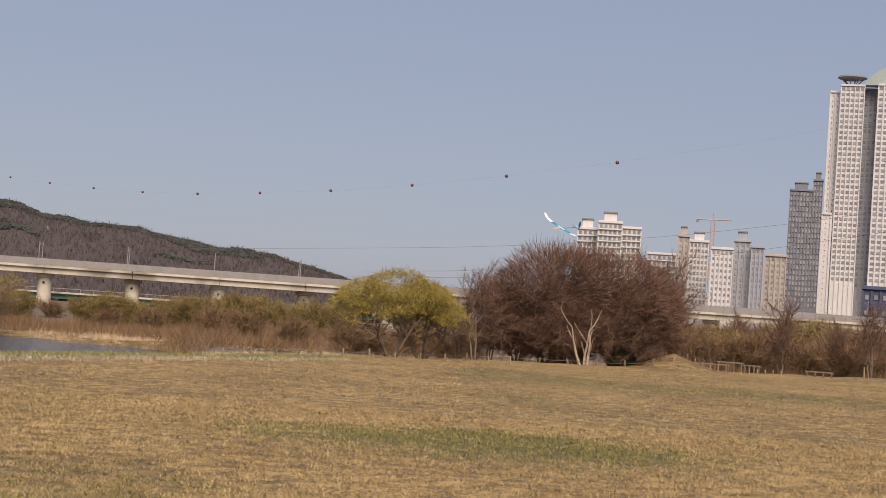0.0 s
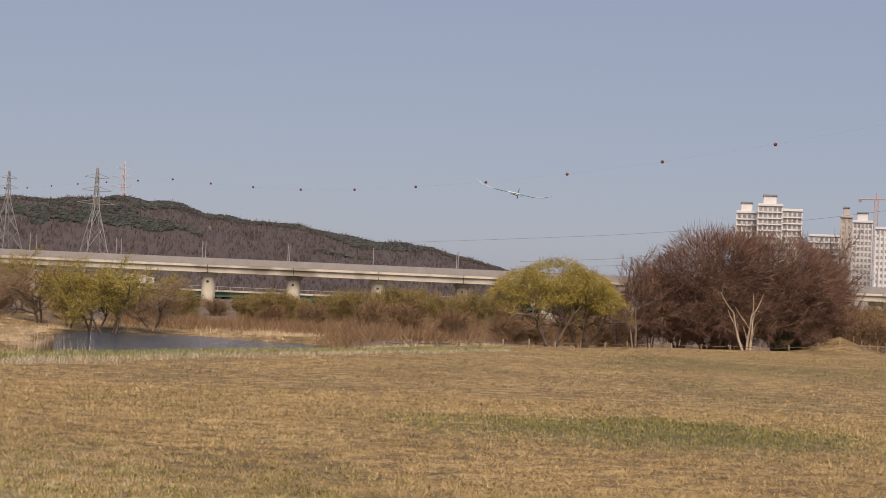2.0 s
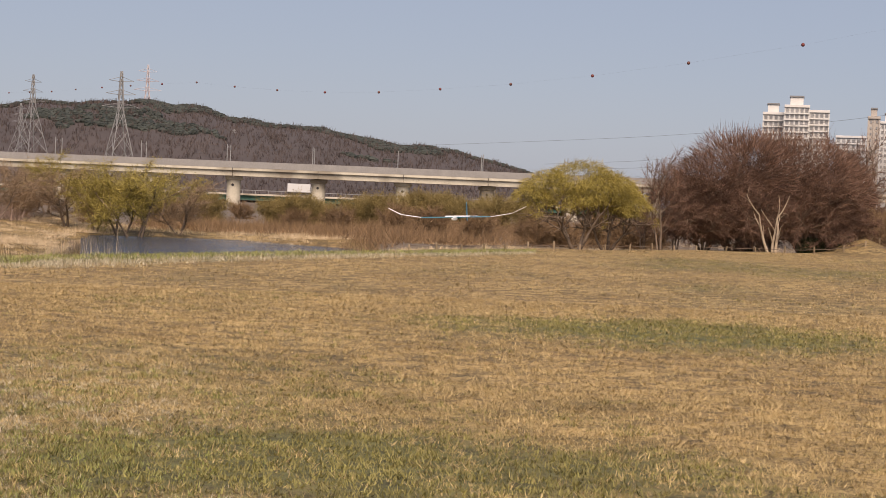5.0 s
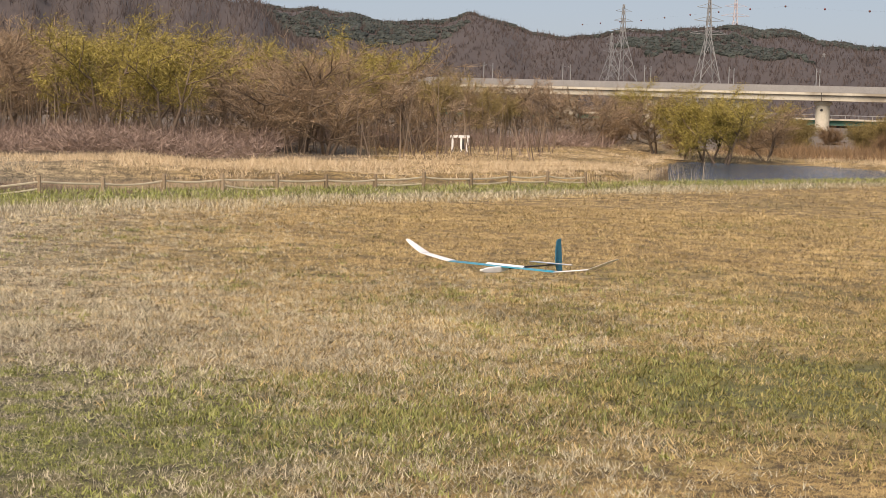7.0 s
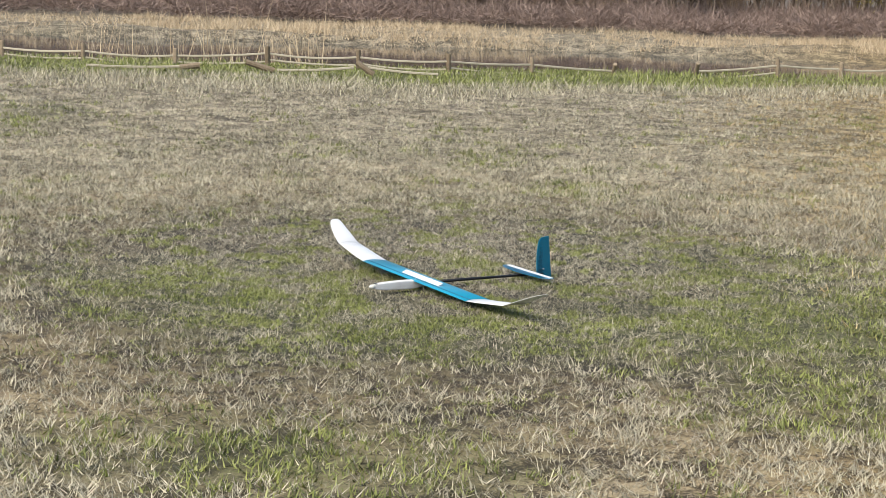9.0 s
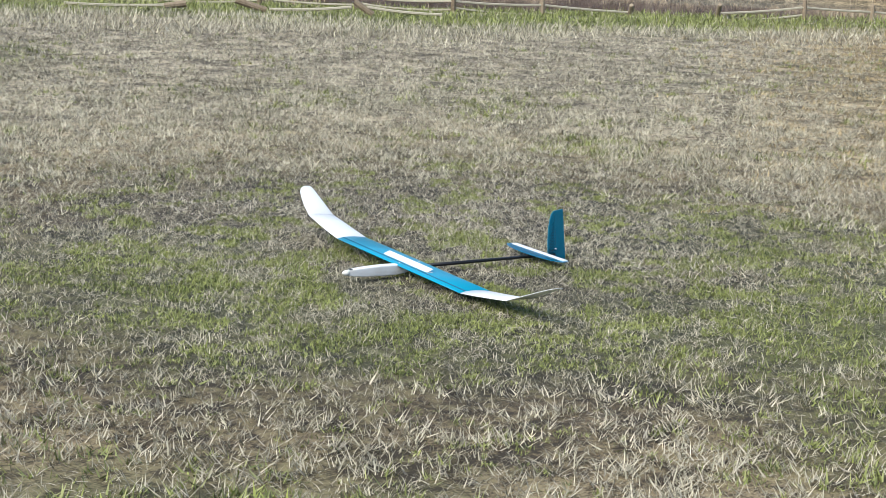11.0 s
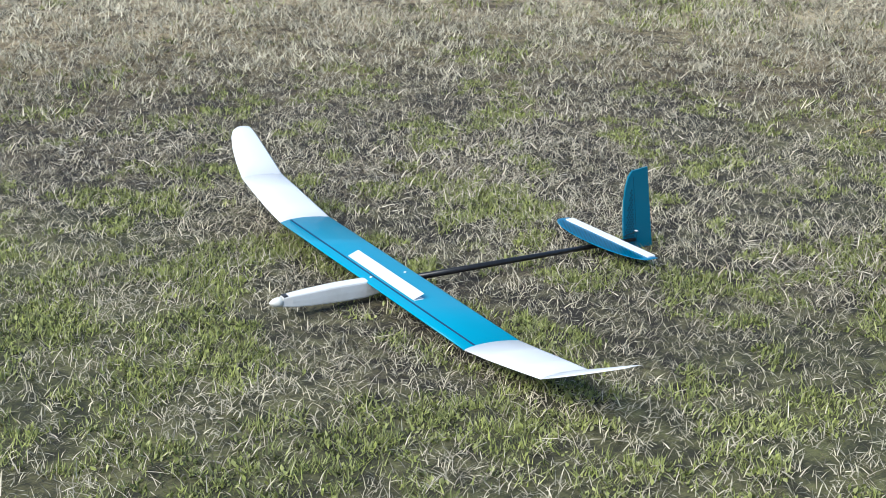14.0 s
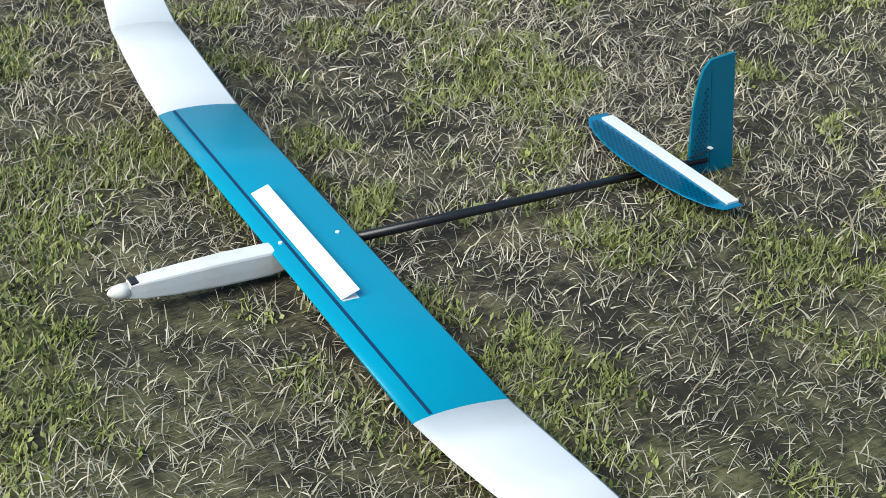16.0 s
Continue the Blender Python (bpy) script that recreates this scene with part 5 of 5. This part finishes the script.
def make_crane():
    c = tagged(new("tower_crane"), "red tower crane behind the apartment blocks", "crane")
    d = 820
    c.matrix_basis = Matrix.Translation(polar(-9.47, d, 0)) @ Matrix.Rotation(radians(-9.47), 4, "Z")
    z = up_at(d, 4.05)
    bm = bmesh.new()
    for sx in (-0.9, 0.9):
        for sy in (-0.9, 0.9):
            add_tube(bm, (sx, sy, 0), (sx, sy, z), 0.22, 0.22, 4)
    part("mast", bm, M_CRANE, c)
    for k in range(14):
        bm = bmesh.new()
        a, b = z * (0.45 + 0.04 * k), z * (0.45 + 0.04 * (k + 1))
        add_tube(bm, (-0.9, -0.9, a), (0.9, -0.9, b), 0.15, 0.15, 4)
        part("lattice_brace", bm, M_CRANE, c)
    bm = bmesh.new()
    add_tube(bm, (-8.5, 0, z), (9, 0, z + 0.3), 0.35, 0.25, 4)
    part("jib", bm, M_CRANE, c)
    bm = bmesh.new()
    add_tube(bm, (0, 0, z), (0, 0, z + 3.4), 0.5, 0.2, 4)
    part("apex", bm, M_CRANE, c)
    part("counterweight", box(-8.6, -7.0, -0.6, 0.6, z - 1.4, z + 0.2), M_ROOFDARK, c)


make_crane()


# ---- small things ----
def make_shelter():
    g = tagged(new("timber_shelter"), "small white-painted timber shelter on the far bank", "shelter")
    d = 73.0
    g.matrix_basis = Matrix.Translation(polar(26.36, d, ground_z(26.36, d))) @ Matrix.Rotation(radians(26.4), 4, "Z")
    for x in (-0.37, 0.02, 0.30):
        part("post", box(x - 0.045, x + 0.045, -0.045, 0.045, -0.1, 0.64), M_WHITEFILM, g)
    part("beam", box(-0.48, 0.40, -0.06, 0.06, 0.642, 0.76), M_WHITEFILM, g)
    part("board", box(0.07, 0.25, -0.03, 0.03, 0.12, 0.58), M_BLACK, g, "dark board between the posts")


def make_rail(yaw, d, w, h, turn, label):
    g = tagged(new("wooden_rail"), label, "rail")
    g.matrix_basis = Matrix.Translation(polar(yaw, d, ground_z(yaw, d))) @ Matrix.Rotation(radians(yaw + turn), 4, "Z")
    n = 4
    for k in range(n):
        x = -w / 2 + w * k / (n - 1)
        bm = bmesh.new()
        add_tube(bm, (x, 0, -0.1), (x, 0, h), 0.05, 0.05, 7)
        part("post", bm, M_BARK, g)
    part("top_rail", box(-w / 2 - 0.1, w / 2 + 0.1, -0.04, 0.04, h + 0.002, h + 0.06), M_BARK, g)


make_shelter()
make_rail(-9.6, 77.5, 1.9, 0.24, 8, "low weathered wooden rail on the field")
make_rail(-10.35, 81, 1.1, 0.40, 0, "short weathered wooden barrier on the field")
make_rail(-11.1, 82, 0.7, 0.30, -5, "single small wooden barrier near the rail")
make_rail(-13.4, 82, 1.2, 0.22, 4, "low wooden rail beside the bare trees")
yaw = -8.6
while yaw > -12.2:
    bm = bmesh.new()
    add_tube(bm, (0, 0, -0.05), (0, 0, 0.24), 0.035, 0.03, 6)
    tagged(part("stake", bm, M_LOG, at=Matrix.Translation(polar(yaw, 79.5, ground_z(yaw, 79.5)))), "short wooden stake in the turf", "stake", "stakes in the turf")
    yaw -= 0.27
bm = bmesh.new()
add_tube(bm, (0, 0, -0.1), (0, 0, 0.62), 0.04, 0.04, 8)
tagged(part("marker_post", bm, M_LOG, at=Matrix.Translation(polar(-14.9, 85, 0))), "upright wooden marker post at the field edge", "post")
bm = bmesh.new()
add_tube(bm, (0, 0, -0.2), (0, 0, 1.25), 0.16, 0.14, 10)
add_tube(bm, (0, 0, 1.25), (0, 0, 1.42), 0.24, 0.24, 10)
pp = polar(39.6, 95)
tagged(part("white_bollard", bm, M_WHITE_WALL, at=Matrix.Translation((pp.x, pp.y, ground_z(39.6, 95)))), "stubby white pillar among the trees", "pillar")


def make_truck():
    t = tagged(new("box_truck"), "white box truck driving over the green bridge", "truck")
    # local x is the way it drives
    part("cargo_box", box(-6.0, 0.6, -1.2, 1.2, 0.9, 3.4, 0.06), M_WHITE_WALL, t)
    part("cab", box(0.75, 2.5, -1.1, 1.1, 0.7, 2.8, 0.25), M_WHITE_WALL, t)
    part("windscreen", box(2.42, 2.53, -0.95, 0.95, 1.7, 2.55, 0.03), M_BLACK, t)
    part("chassis", box(-5.8, 2.3, -0.8, 0.8, 0.5, 0.88), M_BLACK, t)
    for x in (-4.6, -3.5, 1.5):
        for y in (-1.05, 1.05):
            bm = bmesh.new()
            add_tube(bm, (x, y - 0.14, 0.45), (x, y + 0.14, 0.45), 0.45, 0.45, 14)
            part("wheel", bm, M_BLACK, t)
    return t


TRUCK = make_truck()


# ---- grass ----
class Field:
    """Growth map sampled on a grid, for quick look-up."""

    def __init__(self, x0, x1, y0, y1, step):
        self.x0, self.y0, self.step = x0, y0, step
        xs, ys = np.arange(x0, x1 + step, step), np.arange(y0, y1 + step, step)
        self.g = np.array([[growth(x, y) for y in ys] for x in xs], dtype=np.float32)

    def at(self, x, y):
        u, v = (x - self.x0) / self.step, (y - self.y0) / self.step
        i, j = np.clip(u.astype(int), 0, self.g.shape[0] - 2), np.clip(v.astype(int), 0, self.g.shape[1] - 2)
        a, b = np.clip(u - i, 0, 1), np.clip(v - j, 0, 1)
        g = self.g
        return g[i, j] * (1 - a) * (1 - b) + g[i + 1, j] * a * (1 - b) + g[i, j + 1] * (1 - a) * b + g[i + 1, j + 1] * a * b


def shade(x, y, rng, f, spread=0.24):
    """How bleached each tuft is: patches a few feet across, and each tuft's own chance."""
    n = len(x)
    patch = np.array([noise.noise((px * f * 0.35, py * f * 0.35, 11.0)) + 0.8 * noise.noise((px * f, py * f, 12.0)) for px, py in zip(x, y)])
    return np.clip(0.52 + 0.34 * patch + rng.normal(0, spread, n), 0, 1)


def blades(name, label, x, y, g, length, width, flat, rng, material, bent=True, lift=0.0, leafy=False, tone=None):
    """Thin tapering leaves; flat is how far the dry ones lie down, green ones stand up."""
    n = len(x)
    green = (rng.random(n) < np.clip(g * 1.15 - 0.05, 0, 1)).astype(np.float32)
    az = rng.uniform(0, 2 * np.pi, n)
    lean = np.where(green > 0.5, rng.uniform(0.3, 1.2, n), np.minimum(rng.uniform(0.7, 1.5, n) * flat, 1.5))
    L = length * rng.uniform(0.45, 1.35, n) * np.where(green > 0.5, 0.85, 1.0)
    W = width * rng.uniform(0.6, 1.4, n) * np.where(green > 0.5, 1.5, 1.0)
    dx, dy = np.cos(az) * np.sin(lean), np.sin(az) * np.sin(lean)
    dz = np.cos(lean)
    tw = rng.uniform(-0.9, 0.9, n)
    sx, sy = -np.sin(az + tw) * W / 2, np.cos(az + tw) * W / 2
    q = np.clip((np.hypot(x + 7.2, y - 5.5) - 3.0) / 6.0, 0, 1)
    z0 = -0.002 - HOLLOW * (1 - q * q * (3 - 2 * q)) + lift * rng.random(n)
    base = np.stack([x, y, z0], 1)
    side = np.stack([sx, sy, rng.uniform(-0.3, 0.3, n) * W], 1)
    tip = base + np.stack([dx * L, dy * L, np.maximum(dz * L, 0.006)], 1)
    at = np.clip(green * rng.uniform(0.75, 1.0, n) + (1 - green) * rng.uniform(0, 0.22, n), 0, 1)
    if leafy:
        mid = base + np.stack([dx * L * 0.5, dy * L * 0.5, np.maximum(dz * L * 0.6, 0.004)], 1)
        v = np.stack([base, mid + side, tip, mid - side], 1).reshape(-1, 3)
        loops = np.arange(4 * n)
        starts = np.arange(n) * 4
        per, faces = 4, n
    elif bent:
        mid = base + np.stack([dx * L * 0.42, dy * L * 0.42, np.maximum(dz, 0.1) * L * 0.62], 1)
        v = np.stack([base - side, base + side, mid + side * 0.8, mid - side * 0.8, tip], 1).reshape(-1, 3)
        k = np.arange(n)[:, None] * 5
        loops = np.concatenate([k + np.array([[0, 1, 2, 3]]), k + np.array([[3, 2, 4]])], 1).ravel()
        starts = (np.arange(n)[:, None] * 7 + np.array([[0, 4]])).ravel()
        per, faces = 5, 2 * n
    else:
        v = np.stack([base - side, base + side, tip], 1).reshape(-1, 3)
        loops = np.arange(3 * n)
        starts = np.arange(n) * 3
        per, faces = 3, n
    me = bpy.data.meshes.new(name)
    me.vertices.add(len(v))
    me.vertices.foreach_set("co", v.astype(np.float32).ravel())
    me.loops.add(len(loops))
    me.loops.foreach_set("vertex_index", loops.astype(np.int32))
    me.polygons.add(faces)
    me.polygons.foreach_set("loop_start", starts.astype(np.int32))
    me.update(calc_edges=True)
    a = me.attributes.new("growth", "FLOAT", "POINT")
    a.data.foreach_set("value", np.repeat(at, per).astype(np.float32))
    if tone is None:
        tone = shade(x, y, rng, 2.2)
    b = me.attributes.new("tone", "FLOAT", "POINT")
    b.data.foreach_set("value", np.repeat(tone, per).astype(np.float32))
    me.materials.append(material)
    return tagged(new(name, me), label, "grass", kind="stuff")


def sector(rng, n, yaw0, yaw1, d0, d1):
    yaw = np.radians(rng.uniform(yaw0, yaw1, n))
    d = np.sqrt(rng.uniform(d0 * d0, d1 * d1, n))
    return -d * np.sin(yaw), d * np.cos(yaw)


def make_grass():
    rng = np.random.default_rng(12)
    near = Field(-30, 10, 0, 30, 0.22)
    far = Field(-45, 28, 15, 90, 1.2)
    M_TANGLE = mat("bleached_dead_stems", (0.22, 0.18, 0.125), (0.62, 0.55, 0.43), 3.0, island=0.7)
    # close turf round the landing place
    c = np.array([-7.2, 5.5])
    reach = 3.4

    def disc(n, k):
        r, a = k * rng.random(n) ** 0.72, rng.uniform(0, 2 * np.pi, n)
        return c[0] + r * np.cos(a) * 1.1, c[1] + r * np.sin(a)

    def around(n, sigma):
        """Points thickest at the landing place, without those pressed flat below the hull."""
        x, y = c[0] + rng.normal(0, sigma, n), c[1] + rng.normal(0, sigma, n)
        ca, sa = math.cos(radians(267.85)), math.sin(radians(267.85))
        u, v = (x + 6.81) * ca + (y - 5.026) * sa, -(x + 6.81) * sa + (y - 5.026) * ca
        v = np.abs(v)
        ok = ~((v < 0.022) & (u > -0.97) & (u < 0.27))
        return x[ok], y[ok]

    gx = np.arange(c[0] - 4, c[0] + 4, 0.025)
    gy = np.arange(c[1] - 4, c[1] + 4, 0.025)
    lump = np.array([[noise.noise((px * 3.2, py * 3.2, 1.0)) + 0.9 * noise.noise((px * 8.0, py * 8.0, 4.0)) for py in gy] for px in gx])
    lump_at = lambda x, y: lump[np.clip(((x - gx[0]) / 0.025).astype(int), 0, len(gx) - 1), np.clip(((y - gy[0]) / 0.025).astype(int), 0, len(gy) - 1)]

    def tufts(x, y, g, m, spread, f=2.2):
        """m blades round each tuft's middle, which share its shade."""
        k = len(x) * m
        s = spread * rng.uniform(0.5, 1.4, len(x)).repeat(m)
        tone = shade(x, y, rng, f).repeat(m)
        return x.repeat(m) + rng.normal(0, 1, k) * s, y.repeat(m) + rng.normal(0, 1, k) * s, g.repeat(m), tone

    # dry mat in small ragged tufts, thin where the green cushions grow
    x, y = around(52000, 1.9)
    keep = lump_at(x, y) + 0.5 * (near.at(x, y) - 0.30) < rng.uniform(-0.1, 0.85, len(x))
    x, y, g, tone = tufts(x[keep], y[keep], np.zeros(keep.sum()), 4, 0.014, 3.0)
    blades("dry_mat", "close grey-brown mat of short dead grass", x, y, g, 0.034, 0.0022, 1.0, rng, M_BLADE, True, tone=tone * 0.92)
    # green sprigs in small cushions: low leaves, and fine upright grass among them
    x, y = around(40000, 1.25)
    keep = lump_at(x, y) + 0.5 * (near.at(x, y) - 0.30) > rng.uniform(-0.04, 0.26, len(x))
    x, y, g = x[keep], y[keep], np.ones(keep.sum())
    half = len(x) // 3
    px, py, pg, tone = tufts(x[:half], y[:half], g[:half], 8, 0.012, 3.0)
    blades("green_sprigs", "small cushions of fresh green weeds", px, py, pg, 0.018, 0.0046, 0.9, rng, M_BLADE, False, leafy=True, tone=tone)
    px, py, pg, tone = tufts(x[half:], y[half:], g[half:], 10, 0.011, 3.0)
    blades("green_grass", "fresh green grass blades in small tufts", px, py, pg, 0.030, 0.0026, 0.8, rng, M_BLADE, False, tone=tone)
    # bleached lying stems in tangles
    x, y = disc(44000, reach)
    keep = np.array([noise.noise((px * 2.1, py * 2.1, 5.0)) + 0.5 * noise.noise((px * 7, py * 7, 6.0)) > 0.05 for px, py in zip(x, y)])
    blades("dead_stems", "bleached dead stems lying in tangles on the turf", x[keep], y[keep], np.zeros(keep.sum()), 0.050, 0.0017, 1.2, rng, M_TANGLE, lift=0.010)
    mx, my = [], []
    for py, pd, rr in MATS:
        q = polar(py, pd)
        k = int(1500 * rr)
        mx.append(q.x + rng.normal(0, rr * 0.42, k)), my.append(q.y + rng.normal(0, rr * 0.42, k))
    x, y = np.concatenate(mx), np.concatenate(my)
    blades("dead_stems", "pale matted patches of dead grass on the field", x, y, np.zeros(len(x)), 0.05, 0.0034, 1.12, rng, M_TANGLE, lift=0.008)
    # the wider field in tufts, coarser with distance
    edge_yaw, edge_d = [q[0] for q in EDGE], [q[1] for q in EDGE]
    for n, m, spread, yaw0, yaw1, d0, d1, L, W, flat, grid, material in ((70000, 10, 0.024, 12, 82, 3.6, 17.0, 0.050, 0.0048, 0.8, near, M_BLADE), (24000, 9, 0.030, -20, 34, 5.5, 15, 0.036, 0.0042, 0.82, near, M_FIELD), (46000, 9, 0.036, -20, 46, 8.0, 28, 0.056, 0.0072, 0.82, near, M_FIELD), (30000, 9, 0.036, 30, 76, 8.0, 28, 0.056, 0.0072, 0.82, near, M_BLADE), (56000, 6, 0.11, -20, 34, 22, 80, 0.060, 0.015, 0.9, far, M_FIELD)):
        x, y = sector(rng, n, yaw0, yaw1, d0, d1)
        g = grid.at(x, y)
        e = np.hypot(x, y) - np.interp(np.degrees(np.arctan2(-x, y)), edge_yaw, edge_d)
        ok = e < 0.8
        if grid is near:
            g = g + 0.5 * np.array([noise.noise((px * 1.6, py * 1.6, 2.0)) for px, py in zip(x, y)])
            bald = np.array([noise.noise((px * 2.8, py * 2.8, 8.0)) for px, py in zip(x, y)])
            ok &= (np.hypot(x - c[0], y - c[1]) > rng.uniform(1.8, 3.6, n)) & (bald + rng.uniform(-0.4, 0.4, n) > -0.45)
            if yaw0 == 12:                                  # thins out towards its rim
                ok &= rng.random(n) < np.clip((np.degrees(np.arctan2(-x, y)) - yaw0) / 16, 0, 1) * np.clip((d1 - np.hypot(x, y)) / 5, 0, 1)
        side = np.clip((np.degrees(np.arctan2(-x, y)) - 28) / 18, 0, 1)          # the tan field fades into the grey river side
        if yaw1 == 46:
            ok &= rng.random(n) >= side
        elif yaw0 == 30:
            ok &= rng.random(n) < side
        green = (rng.random(n) < np.clip(g * 1.1 - (0.07 if material is M_BLADE else 0.2), 0, 1)).astype(np.float32)
        x, y, g, tone = tufts(x[ok], y[ok], green[ok], m, spread, 2.2 if grid is near else 0.8)
        blades("field_grass", "short dry field grass with scattered green tufts", x, y, g, L, W, flat, rng, material, False, tone=tone)
    # taller unmown strip before the fence
    n = 52000
    yaw = rng.uniform(3, 70, n)
    e = rng.uniform(-6.2, 0.9, n)
    d = np.interp(yaw, [q[0] for q in EDGE], [q[1] for q in EDGE]) + e
    x, y = -d * np.sin(np.radians(yaw)), d * np.cos(np.radians(yaw))
    wave = np.array([noise.noise((px * 0.35, py * 0.35, 21.0)) for px, py in zip(x, y)])
    ragged = e + 1.6 * wave > -2.4
    keep = (e + 1.2 * wave + rng.uniform(-0.8, 0.8, n)) > -5.0
    g = np.where(ragged, 0.85, 0.02)
    blades("bank_turf", "taller rough grass along the fence, greener near the river", x[keep], y[keep], g[keep], 0.12, 0.011, 0.6, rng, M_BLADE, False, tone=np.clip(rng.normal(0.62, 0.25, keep.sum()), 0, 1))


make_grass()


def motions():
    """The glider turns in over the field, sinks, touches down and slides to rest."""
    rest = pose(-6.820, 5.027, 0.028, -2.26, -2.38, 267.53)
    walk(GLIDER, [
        (0.0, pose(3.90, 54.56, 4.99, -23.2, 5.7, 217.2)),
        (0.5, pose(1.15, 51.49, 4.33, -20.2, 1.5, 228.5)),
        (1.0, pose(-0.85, 48.18, 3.99, -17.1, -3.0, 246.2)),
        (1.5, pose(-1.90, 44.85, 4.25, -14.2, -6.1, 257.6)),
        (2.0, pose(-2.30, 41.50, 4.51, -11.2, -2.1, 264.3)),
        (2.5, pose(-2.26, 38.18, 4.17, -10.1, 3.3, 264.0)),
        (3.0, pose(-1.93, 34.96, 3.47, -2.8, 4.3, 267.3)),
        (3.2, pose(-1.78, 33.69, 3.20, 0.8, 4.1, 268.3)),
        (5.5, pose(-2.95, 20.02, 1.17, 2.1, -0.7, 261.6)),
        (6.0, pose(-3.88, 17.49, 0.93, -3.4, -1.9, 257.1)),
        (6.5, pose(-4.61, 14.42, 0.68, -0.4, -3.0, 256.0)),
        (7.0, pose(-5.34, 11.53, 0.44, -0.4, -2.5, 261.3)),
        (7.5, pose(-6.04, 8.61, 0.17, -0.8, -3.7, 261.1)),
        (8.0, pose(-6.71, 6.00, 0.034, -1.9, -1.5, 264.4)),
        (8.4, rest), (9.0, rest), (16.0, rest)])
    # the truck keeps a steady speed along the bridge deck
    deck = bridge_frame(470.0, 8.0)
    walk(TRUCK, [(t, deck @ pose(6.0 - 13.2 * (t - 6.5), 2.6, 1.4, 0, 0, 180)) for t in (0.0, 4.0, 8.0, 12.0, 16.0)])


motions()
